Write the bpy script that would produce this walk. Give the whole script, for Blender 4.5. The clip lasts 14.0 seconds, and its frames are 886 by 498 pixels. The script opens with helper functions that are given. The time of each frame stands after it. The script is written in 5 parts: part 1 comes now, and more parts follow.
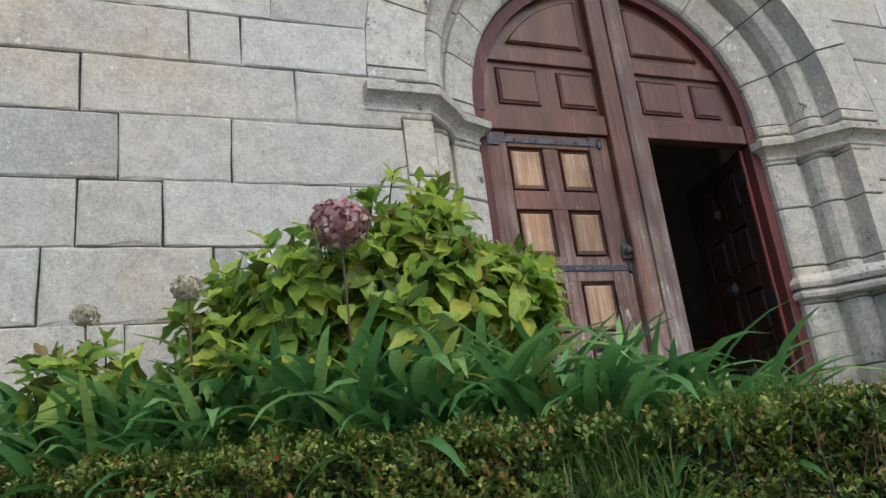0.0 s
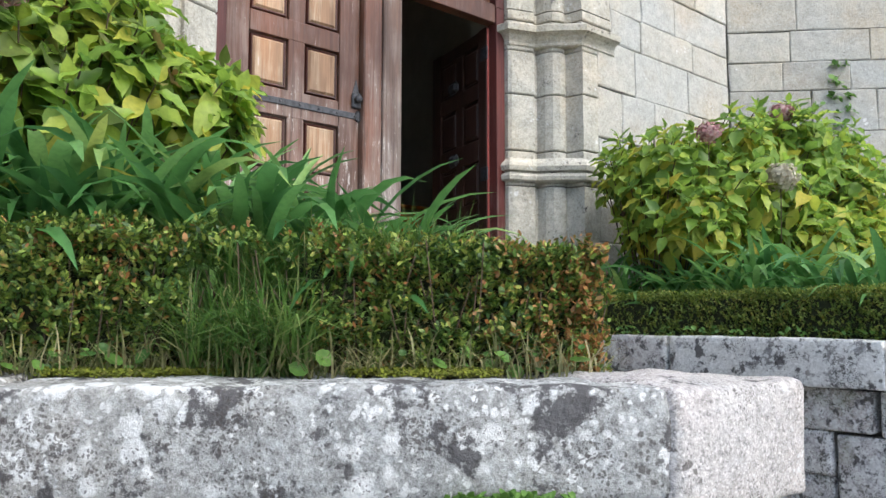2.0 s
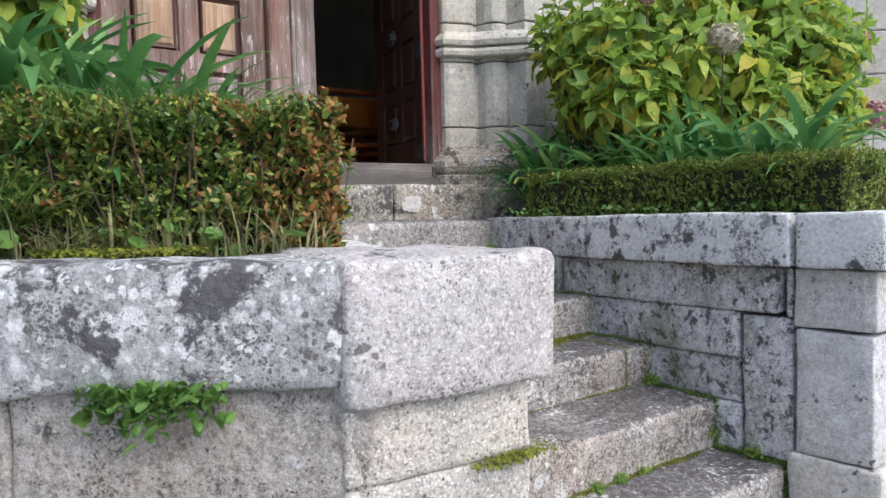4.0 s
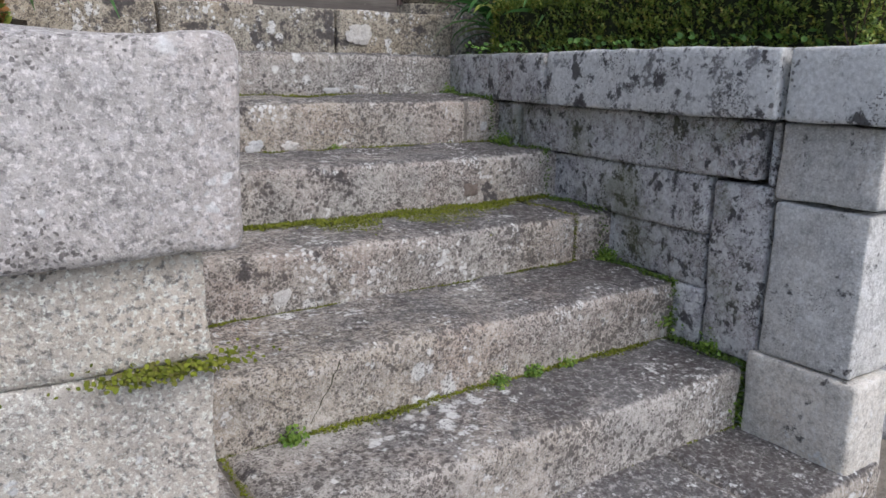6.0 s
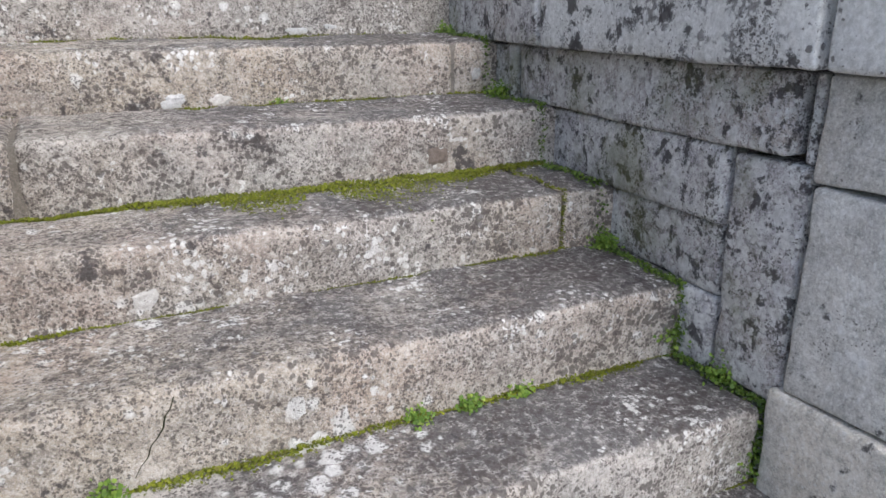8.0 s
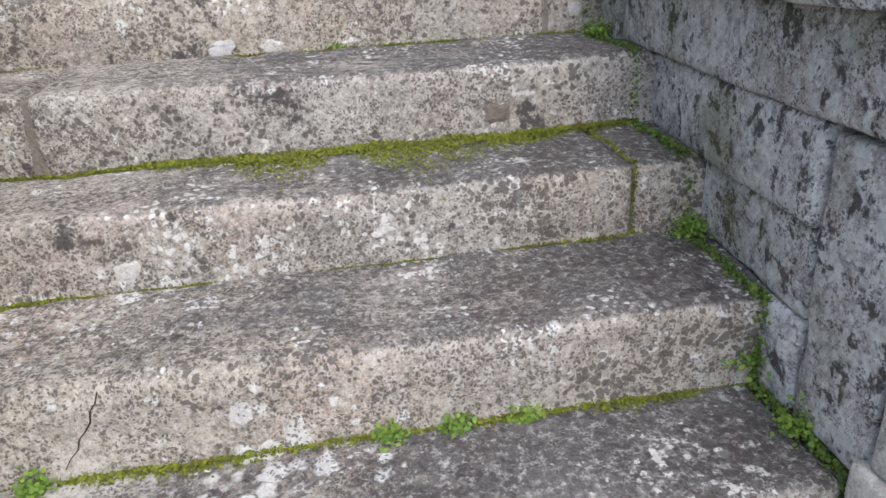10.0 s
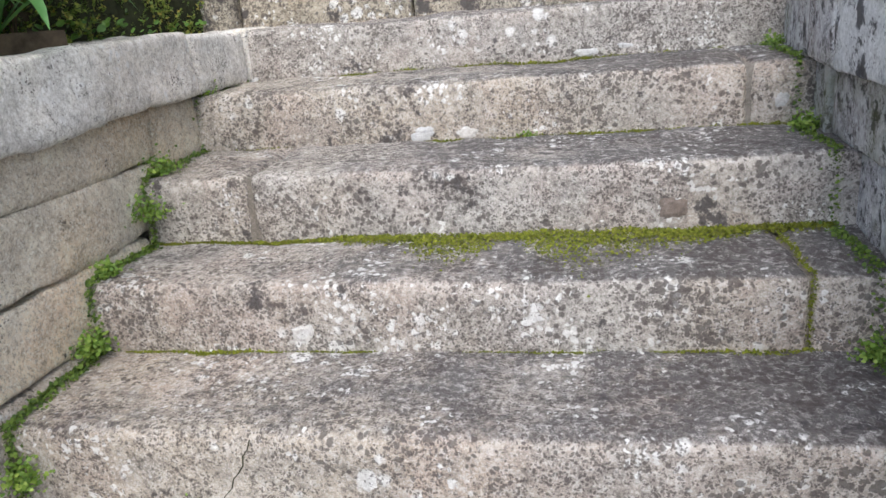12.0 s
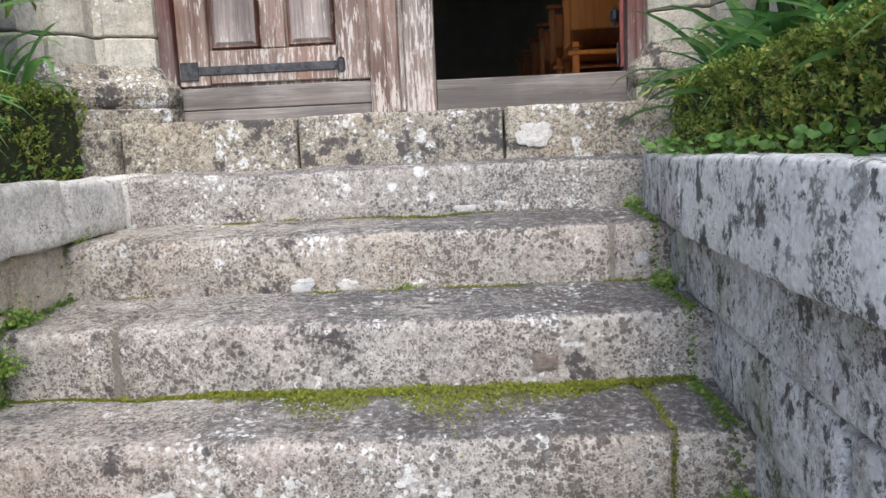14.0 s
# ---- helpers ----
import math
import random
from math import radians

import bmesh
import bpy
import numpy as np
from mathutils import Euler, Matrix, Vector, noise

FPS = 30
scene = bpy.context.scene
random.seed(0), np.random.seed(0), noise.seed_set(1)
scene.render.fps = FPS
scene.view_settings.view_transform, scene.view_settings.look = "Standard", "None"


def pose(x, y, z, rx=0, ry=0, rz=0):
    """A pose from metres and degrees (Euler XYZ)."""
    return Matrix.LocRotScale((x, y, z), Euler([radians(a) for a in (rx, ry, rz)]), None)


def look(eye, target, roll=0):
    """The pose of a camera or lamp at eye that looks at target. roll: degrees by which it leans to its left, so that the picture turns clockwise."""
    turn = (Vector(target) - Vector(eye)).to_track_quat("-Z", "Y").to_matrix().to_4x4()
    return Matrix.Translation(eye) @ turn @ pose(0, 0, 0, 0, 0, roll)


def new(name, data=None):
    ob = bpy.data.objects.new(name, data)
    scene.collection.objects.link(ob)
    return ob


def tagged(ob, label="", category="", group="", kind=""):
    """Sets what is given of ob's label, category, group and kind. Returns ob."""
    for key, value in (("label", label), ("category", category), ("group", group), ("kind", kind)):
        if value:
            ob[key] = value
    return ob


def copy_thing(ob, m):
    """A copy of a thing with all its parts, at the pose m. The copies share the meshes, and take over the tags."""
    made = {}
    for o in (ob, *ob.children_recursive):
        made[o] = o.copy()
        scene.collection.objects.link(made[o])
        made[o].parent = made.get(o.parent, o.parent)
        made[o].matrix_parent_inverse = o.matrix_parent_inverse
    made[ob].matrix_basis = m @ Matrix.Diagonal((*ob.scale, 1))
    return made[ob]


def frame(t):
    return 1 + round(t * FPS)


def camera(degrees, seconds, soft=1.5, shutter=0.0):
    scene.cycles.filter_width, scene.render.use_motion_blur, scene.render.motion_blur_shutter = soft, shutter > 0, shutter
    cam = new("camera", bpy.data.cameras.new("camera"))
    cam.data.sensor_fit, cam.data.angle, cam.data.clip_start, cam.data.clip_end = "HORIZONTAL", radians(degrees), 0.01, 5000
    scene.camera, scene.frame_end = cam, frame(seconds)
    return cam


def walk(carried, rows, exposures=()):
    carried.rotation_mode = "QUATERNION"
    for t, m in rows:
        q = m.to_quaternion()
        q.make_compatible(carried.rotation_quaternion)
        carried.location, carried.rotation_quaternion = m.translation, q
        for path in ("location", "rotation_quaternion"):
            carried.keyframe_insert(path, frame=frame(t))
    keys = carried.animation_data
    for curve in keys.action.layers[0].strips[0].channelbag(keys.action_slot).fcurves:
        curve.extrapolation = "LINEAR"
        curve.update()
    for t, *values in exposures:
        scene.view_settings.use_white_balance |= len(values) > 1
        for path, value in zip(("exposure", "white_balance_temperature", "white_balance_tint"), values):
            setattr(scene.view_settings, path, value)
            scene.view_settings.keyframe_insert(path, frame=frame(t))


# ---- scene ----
cam = camera(61.2, 14.0)
PATH = [
    (0, (-2.691, -2.695, 1.596), (-1.972, -0.926, 2.193), -6.9),
    (0.5, (-2.701, -2.595, 1.562), (-1.695, -0.904, 1.921), -6.7),
    (1, (-2.701, -2.586, 1.536), (-1.485, -1.019, 1.791), -3.6),
    (1.5, (-2.636, -2.618, 1.519), (-1.329, -1.114, 1.697), -0.6),
    (2, (-2.448, -2.756, 1.504), (-1.165, -1.233, 1.687), 0.1),
    (2.5, (-2.271, -2.874, 1.472), (-0.888, -1.436, 1.618), -1.7),
    (2.7, (-2.233, -2.89, 1.467), (-0.79, -1.51, 1.584), -2.5),
    (4.8, (-1.459, -3.021, 1.388), (-0.367, -1.363, 1.144), -1.0),
    (5, (-1.385, -2.996, 1.368), (-0.251, -1.372, 1.093), -0.6),
    (5.5, (-1.138, -2.914, 1.355), (0.102, -1.38, 1.025), 1.9),
    (6, (-1.019, -2.829, 1.33), (0.068, -1.215, 0.866), 0.7),
    (6.5, (-0.782, -2.791, 1.336), (0.15, -1.096, 0.828), 0.4),
    (7, (-0.619, -2.768, 1.333), (0.201, -1.021, 0.806), -1.6),
    (7.5, (-0.385, -2.637, 1.332), (0.513, -0.939, 0.777), 0.1),
    (8, (-0.312, -2.571, 1.322), (0.531, -0.864, 0.707), -0.1),
    (8.2, (-0.268, -2.566, 1.298), (0.431, -0.803, 0.664), 1.2),
    (10.3, (0.274, -2.39, 1.36), (0.433, -0.559, 0.571), -3.0),
    (10.5, (0.272, -2.429, 1.375), (0.302, -0.575, 0.627), -2.5),
    (11, (0.372, -2.428, 1.354), (0.082, -0.589, 0.622), -2.8),
    (11.5, (0.465, -2.429, 1.367), (0.061, -0.592, 0.686), -5.2),
    (12, (0.49, -2.42, 1.396), (0.123, -0.545, 0.805), -4.7),
    (12.5, (0.513, -2.432, 1.438), (0.191, -0.485, 1.117), -4.3),
    (13, (0.526, -2.424, 1.45), (0.24, -0.457, 1.224), -4.0),
    (13.5, (0.556, -2.404, 1.447), (0.469, -0.417, 1.241), -2.9),
    (14, (0.543, -2.417, 1.445), (0.464, -0.435, 1.19), -2.6),
]
walk(cam, [(t, look(e, g, r)) for t, e, g, r in PATH], [(0, 0.46, 6050, 7), (0.5, 0.95, 6150, 6), (1.5, 1.18, 6200, 5), (2.7, 1.14, 6150, 7), (4.8, 0.72, 6100, 10), (5.5, 0.42, 6100, 10), (6.0, 0.48, 6150, 10), (6.5, 0.58, 6150, 10), (7, 0.98, 6200, 9), (8, 0.95, 6250, 9), (10.5, 1.04, 6250, 8), (11.5, 1.12, 6250, 8), (13, 1.14, 6250, 8), (14, 1.18, 6200, 8)])

# ---- light ----
world = bpy.data.worlds.new("sky")
scene.world = world
world.use_nodes = True
wn = world.node_tree
sky = wn.nodes.new("ShaderNodeTexSky")
sky.sky_type = "NISHITA"
sky.sun_disc = False
sky.sun_elevation = radians(50)
sky.sun_rotation = radians(171)
sky.air_density, sky.dust_density, sky.ozone_density = 1.0, 3.0, 1.0
wn.links.new(sky.outputs[0], wn.nodes["Background"].inputs[0])
wn.nodes["Background"].inputs[1].default_value = 0.15
sun = new("sun", bpy.data.lights.new("sun", "SUN"))
sun.data.energy, sun.data.angle, sun.data.color = 0.9, radians(50), (1.0, 0.97, 0.93)
sun.matrix_world = look((0.8, -5, 7.0), (0, 0, 0))

rng = np.random.default_rng(7)


# ---- materials ----
class Nodes:
    def __init__(self, name):
        self.mat = bpy.data.materials.new(name)
        self.mat.use_nodes = True
        self.t = self.mat.node_tree
        self.b = self.t.nodes["Principled BSDF"]

    def add(self, kind, **inputs):
        n = self.t.nodes.new("ShaderNode" + kind)
        for k, v in inputs.items():
            self.put(n, k.replace("_", " "), v)
        return n

    def put(self, n, key, v):
        sock = n.inputs[int(key[1:])] if key[0] == "i" and key[1:].isdigit() else n.inputs[key]
        if isinstance(v, bpy.types.NodeSocket):
            self.t.links.new(v, sock)
        else:
            sock.default_value = v

    def noise(self, vec, scale, detail=4.0, rough=0.55, distort=0.0):
        n = self.add("TexNoise", Scale=scale, Detail=detail, Roughness=rough, Distortion=distort)
        self.t.links.new(vec, n.inputs["Vector"])
        return n.outputs["Fac"]

    def ramp(self, fac, stops, smooth=False):
        n = self.add("ValToRGB")
        r = n.color_ramp
        r.interpolation = "EASE" if smooth else "LINEAR"
        while len(r.elements) < len(stops):
            r.elements.new(0.5)
        for e, (p, c) in zip(r.elements, stops):
            e.position = p
            e.color = (c, c, c, 1) if isinstance(c, (int, float)) else (*c, 1)
        self.t.links.new(fac, n.inputs[0])
        return n.outputs[0]

    def mix(self, fac, a, b, mode="MIX"):
        n = self.t.nodes.new("ShaderNodeMix")
        n.data_type, n.blend_type = "RGBA", mode
        for key, v in (("Factor", fac), ("A", a), ("B", b)):
            sock = [s for s in n.inputs if s.name == key and s.type == ("VALUE" if key == "Factor" else "RGBA")][0]
            if isinstance(v, bpy.types.NodeSocket):
                self.t.links.new(v, sock)
            else:
                sock.default_value = v if key == "Factor" else (*v, 1)
        return [o for o in n.outputs if o.type == "RGBA"][0]

    def math(self, op, a, b=0.0):
        n = self.t.nodes.new("ShaderNodeMath")
        n.operation = op
        self.put(n, "i0", a), self.put(n, "i1", b)
        return n.outputs[0]

    def place(self, sx=1, sy=1, sz=1):
        g = self.add("NewGeometry")
        m = self.add("Mapping")
        m.inputs["Scale"].default_value = (sx, sy, sz)
        self.t.links.new(g.outputs["Position"], m.inputs["Vector"])
        return m.outputs[0]

    def bump(self, height, strength=0.3, dist=0.01, normal=None):
        n = self.add("Bump", Strength=strength, Distance=dist, Height=height)
        if normal is not None:
            self.t.links.new(normal, n.inputs["Normal"])
        return n.outputs[0]

    def done(self, colour, rough=0.9, normal=None, spec=0.3, metal=0.0):
        self.put(self.b, "Base Color", colour if isinstance(colour, bpy.types.NodeSocket) else (*colour, 1))
        self.put(self.b, "Roughness", rough)
        self.put(self.b, "Specular IOR Level", spec)
        self.put(self.b, "Metallic", metal)
        if normal is not None:
            self.t.links.new(normal, self.b.inputs["Normal"])
        return self.mat


def granite(name, tone, dark=0.0, pale=0.0, warm=0.2, pink=0.1, stain=0.3, grain=0.5, patina=0.0, green=0.0, tint=0.14, crust=0.0, rough=1.0, mottle=0.5, bloom=0.0, fine=1.0):
    """Granite: base tone; cover of dark lichen dots, of pale lichen rosettes, of dark crust (0 to 1); warm and pink
    stains; strength of the crystals; patina: grey film on the treads; it and the dark dots increase towards +x."""
    n = Nodes(name)
    p = n.place()
    t = np.array(tone)
    hi = lambda k: tuple(np.minimum(t * k, 0.85))

    def shifted(off):
        sh = n.add("VectorMath")
        sh.inputs[1].default_value = off
        n.t.links.new(p, sh.inputs[0])
        return sh.outputs[0]

    q, u = shifted((3.1, 1.7, 5.3)), shifted((7.7, 2.9, 1.3))
    wob = n.add("TexNoise", Scale=55.0, Detail=3.0)
    n.t.links.new(p, wob.inputs["Vector"])
    sc = n.add("VectorMath")
    sc.operation = "SCALE"
    sc.inputs["Scale"].default_value = 0.022
    n.t.links.new(wob.outputs["Color"], sc.inputs[0])

    def ragged(vec):
        ad = n.add("VectorMath")
        n.t.links.new(vec, ad.inputs[0])
        n.t.links.new(sc.outputs[0], ad.inputs[1])
        return ad.outputs[0]

    def dots(vec, scale, cover, soft=0.12):
        """Ragged spots, one a cell, of random size; cover drives their radius."""
        v = n.add("TexVoronoi", Scale=scale)
        n.t.links.new(ragged(vec), v.inputs["Vector"])
        sp = n.add("SeparateXYZ")
        n.t.links.new(v.outputs["Color"], sp.inputs[0])
        rad = n.math("MULTIPLY", n.math("MULTIPLY", sp.outputs["X"], 0.75), cover)
        d = n.math("SUBTRACT", rad, v.outputs["Distance"])
        return n.add("MapRange", Value=d, i1=-soft * 0.3, i2=soft, i3=0.0, i4=1.0).outputs[0]

    def cover(vec, scale, amount, span=0.16):
        f = n.noise(vec, scale, 5, 0.62)
        return n.add("MapRange", Value=f, i1=0.66 - 0.34 * amount, i2=0.66 - 0.34 * amount + span, i3=0.0, i4=1.0).outputs[0]

    rnd = n.add("ObjectInfo").outputs["Random"]
    col = n.ramp(rnd, [(0, hi(1 - tint)), (0.3, tuple(t * (1.03, 0.98, 0.90))), (0.55, tuple(t * (0.95, 0.98, 1.02))), (0.8, hi(np.array((1.07, 1.01, 0.91)))), (1, hi(1 + tint))])
    col = n.mix(n.math("MULTIPLY", n.ramp(n.noise(p, 2.1, 4, 0.55), [(0.42, 0), (0.66, 1)], True), warm), col, tuple(t * (0.98, 0.78, 0.54)))
    col = n.mix(n.math("MULTIPLY", n.ramp(n.noise(u, 3.0, 4, 0.6), [(0.45, 0), (0.66, 1)], True), pink), col, tuple(t * (1.04, 0.80, 0.74)))
    col = n.mix(n.math("MULTIPLY", n.ramp(n.noise(q, 1.3, 3, 0.5), [(0.40, 0), (0.62, 1)], True), 0.45), col, tuple(t * (0.86, 0.91, 0.96)))
    mid = n.noise(p, 10, 6, 0.68)
    col = n.mix(n.math("MULTIPLY", n.ramp(mid, [(0.46, 0), (0.64, 1)]), stain), col, tuple(t * 0.52))
    col = n.mix(n.math("MULTIPLY", n.ramp(mid, [(0.34, 1), (0.48, 0)]), stain * 0.7), col, hi(1.32))
    g1, g2 = n.noise(p, 150, 3, 0.65), n.noise(q, 115, 3, 0.7)
    col = n.mix(n.math("MULTIPLY", n.ramp(g1, [(0.52, 0), (0.62, 1)]), grain), col, hi(1.5))
    col = n.mix(n.math("MULTIPLY", n.ramp(g2, [(0.53, 0), (0.64, 1)]), grain), col, tuple(t * 0.36))
    x_ramp = None
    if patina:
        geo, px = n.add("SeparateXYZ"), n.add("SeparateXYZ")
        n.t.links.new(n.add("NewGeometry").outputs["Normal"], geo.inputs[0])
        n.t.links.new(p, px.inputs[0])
        # ramp along x: more grey film and dark dots towards +x
        x_ramp = n.add("MapRange", Value=px.outputs["X"], i1=-0.5, i2=1.05, i3=-0.10, i4=0.13).outputs[0]
        f = n.math("ADD", n.math("ADD", n.math("MULTIPLY", n.noise(u, 4.0, 6, 0.7), 0.6), n.math("MULTIPLY", n.noise(q, 30.0, 5, 0.75), 0.4)), x_ramp)
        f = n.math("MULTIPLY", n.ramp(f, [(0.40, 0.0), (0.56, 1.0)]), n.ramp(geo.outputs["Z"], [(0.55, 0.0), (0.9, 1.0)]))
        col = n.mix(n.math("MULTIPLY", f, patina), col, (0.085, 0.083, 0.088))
    if mottle:
        f = n.noise(u, 44, 8, 0.84)
        col = n.mix(n.math("MULTIPLY", n.ramp(f, [(0.36, 1), (0.49, 0)]), 0.85 * mottle), col, tuple(t * 0.22))
        col = n.mix(n.math("MULTIPLY", n.ramp(f, [(0.51, 0), (0.63, 1)]), 0.75 * mottle), col, hi(np.array((1.42, 1.46, 1.52))))
    if pale:
        pc = n.mix(n.ramp(n.noise(q, 60, 4, 0.7), [(0.35, 0), (0.65, 1)]), (0.50, 0.50, 0.49), (0.76, 0.76, 0.75))
        if bloom:
            v = n.math("ADD", n.math("MULTIPLY", n.noise(ragged(q), 8.0 * fine, 6, 0.66), 0.65), n.math("MULTIPLY", n.noise(u, 45.0, 5, 0.75), 0.35))
            col = n.mix(n.ramp(v, [(0.64 - 0.26 * bloom, 0), (0.68 - 0.26 * bloom, 0.9)]), col, pc)
        m1, m2 = dots(q, 19.0, cover(u, 3.2, pale)), dots(p, 52.0, cover(q, 5.0, pale + 0.1))
        col = n.mix(n.math("MULTIPLY", n.math("MAXIMUM", m1, m2), 0.85), col, pc)
    if crust:
        v = n.math("ADD", n.math("MULTIPLY", n.noise(ragged(u), 7.0 * fine, 6, 0.68), 0.7), n.math("MULTIPLY", n.noise(q, 34.0, 5, 0.7), 0.3))
        col = n.mix(n.ramp(v, [(0.66 - 0.26 * crust, 0), (0.70 - 0.26 * crust, 0.9)]), col, (0.062, 0.058, 0.060))
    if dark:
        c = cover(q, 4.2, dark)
        if x_ramp:
            c = n.math("ADD", c, n.math("MULTIPLY", n.math("MAXIMUM", x_ramp, 0.0), 2.8))
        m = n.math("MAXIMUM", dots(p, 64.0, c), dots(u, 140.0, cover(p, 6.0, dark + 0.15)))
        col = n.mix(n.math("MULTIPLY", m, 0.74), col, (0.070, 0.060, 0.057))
    if green:
        col = n.mix(n.math("MULTIPLY", n.ramp(n.noise(p, 3.2, 6, 0.7), [(0.52, 0), (0.66, 1)]), green), col, (0.11, 0.12, 0.03))
    h = n.bump(n.noise(p, 11, 6, 0.7), 0.45 * rough, 0.022)
    h = n.bump(n.noise(p, 60, 6, 0.75), 0.8 * rough, 0.007, h)
    return n.done(col, 0.93, h, 0.2)


ASHLAR = granite("ashlar_granite", (0.455, 0.44, 0.40), dark=0.12, pale=0.22, warm=0.45, pink=0.06, stain=0.35, grain=0.3, tint=0.28, rough=1.0, mottle=0.40)
JAMB = granite("dressed_granite", (0.47, 0.45, 0.395), dark=0.25, pale=0.35, warm=0.32, pink=0.05, stain=0.5, grain=0.3, crust=0.22, rough=1.0, mottle=0.5)
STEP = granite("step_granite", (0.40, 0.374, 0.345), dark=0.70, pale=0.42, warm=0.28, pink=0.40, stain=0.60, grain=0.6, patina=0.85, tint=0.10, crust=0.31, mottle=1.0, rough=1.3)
CAP = granite("coping_granite", (0.37, 0.37, 0.36), dark=0.55, pale=0.70, warm=0.15, pink=0.15, stain=0.55, grain=0.4, crust=0.50, mottle=0.9)
SIDECAP = granite("lichen_coping_granite", (0.27, 0.27, 0.28), dark=0.40, pale=0.98, warm=0.10, pink=0.0, stain=0.5, grain=0.4, crust=0.46, mottle=0.7, bloom=0.74, fine=1.35)
PALESIDE = granite("pale_lichen_coping_granite", (0.42, 0.42, 0.42), dark=0.35, pale=0.98, warm=0.05, pink=0.0, stain=0.4, grain=0.35, crust=0.34, mottle=0.5, bloom=0.85)
LEFTCAP = granite("clean_coping_granite", (0.64, 0.62, 0.585), dark=0.45, pale=0.45, warm=0.15, pink=0.05, stain=0.5, grain=0.45, crust=0.18, mottle=0.8)
PIER = granite("pier_granite", (0.62, 0.575, 0.52), dark=0.22, pale=0.30, warm=0.32, pink=0.28, stain=0.35, grain=0.95, crust=0.06, mottle=0.5, rough=1.6)
RIGHTPIER = granite("right_pier_granite", (0.58, 0.565, 0.54), dark=0.22, pale=0.35, warm=0.35, pink=0.0, stain=0.4, grain=0.4, crust=0.30, mottle=0.6)
DARKWALL = granite("stained_granite", (0.45, 0.435, 0.445), dark=0.45, pale=0.75, warm=0.25, pink=0.15, stain=0.55, grain=0.7, crust=0.46, green=0.5, mottle=1.0, rough=1.5, bloom=0.56, fine=2.4)
SILL = granite("sill_granite", (0.37, 0.335, 0.275), dark=0.80, pale=0.52, warm=0.50, pink=0.05, stain=0.6, grain=0.5, crust=0.50, mottle=0.8)
BLOCKS = granite("tower_granite", (0.46, 0.43, 0.38), warm=0.2, stain=0.25, grain=0.2, mottle=0.0)
PAVING = granite("paving_granite", (0.33, 0.335, 0.35), dark=0.15, pale=0.1, warm=0.1, stain=0.3, grain=0.3)
TAN = granite("tan_granite", (0.72, 0.64, 0.52), dark=0.25, pale=0.22, warm=0.50, pink=0.15, stain=0.5, grain=0.6, crust=0.10, rough=2.2, mottle=0.7)
PALECAP = granite("pale_coping_granite", (0.47, 0.445, 0.432), dark=0.36, pale=0.40, warm=0.06, pink=0.35, stain=0.4, grain=0.75, crust=0.32, mottle=0.55)
RUBBLE = granite("rough_granite", (0.47, 0.44, 0.405), dark=0.55, pale=0.30, warm=0.30, pink=0.35, stain=0.55, grain=0.55, crust=0.20, rough=1.8, mottle=0.9)
MORTAR = granite("mortar", (0.22, 0.20, 0.175), dark=0.2, warm=0.1, stain=0.5, grain=0.3)


def wood(name, paint, bare, wear, low=None, rough=0.6, level=False):
    """Painted boards with grain along z (level: along x); wear bares the wood, more so between the heights low = (from, to)."""
    n = Nodes(name)
    grain = lambda across, run: n.place(run, across, across) if level else n.place(across, across, run)
    p = grain(26, 1.6)
    f = n.noise(p, 1.0, 6, 0.7, 0.6)
    fine = n.noise(grain(160, 5), 1.0, 3, 0.6)
    blot = n.noise(n.place(), 3.0, 5, 0.6)
    m = n.math("ADD", n.math("MULTIPLY", f, 0.6), n.math("MULTIPLY", blot, 0.4))
    if low:
        sep = n.add("SeparateXYZ")
        n.t.links.new(n.add("NewGeometry").outputs["Position"], sep.inputs[0])
        mr = n.add("MapRange", Value=sep.outputs["Z"], i1=low[0], i2=low[1], i3=0.24, i4=-0.06)
        m = n.math("ADD", m, mr.outputs[0])
    col = n.mix(n.ramp(m, [(0.56 - 0.2 * wear, 0), (0.78 - 0.2 * wear, 1)]), paint, bare)
    tonal = n.noise(grain(5, 1.3), 1.0, 3, 0.55)
    col = n.mix(n.ramp(tonal, [(0.35, 0.8), (0.52, 0)]), col, tuple(np.array(paint) * 0.55))
    col = n.mix(n.ramp(tonal, [(0.52, 0), (0.72, 0.4)]), col, tuple(np.minimum(np.array(paint) * (1.9, 1.6, 1.3), 0.8)))
    col = n.mix(n.ramp(fine, [(0.45, 0), (0.7, 0.4)]), col, tuple(np.array(paint) * 0.4))
    streak = n.noise(grain(38, 1.1), 1.0, 4, 0.7, 0.8)
    col = n.mix(n.ramp(streak, [(0.34, 0.6), (0.46, 0)]), col, tuple(np.array(paint) * 0.4))
    flake = n.noise(grain(70, 9), 1.0, 4, 0.75)
    worn = n.math("ADD", n.math("MULTIPLY", flake, 0.55), n.math("MULTIPLY", m, 0.45))
    col = n.mix(n.ramp(worn, [(0.66 - 0.12 * wear, 0), (0.70 - 0.12 * wear, 0.75)]), col, (0.55, 0.50, 0.46))
    h = n.bump(f, 0.4, 0.004)
    h = n.bump(fine, 0.3, 0.002, h)
    return n.done(col, rough, h, 0.35)


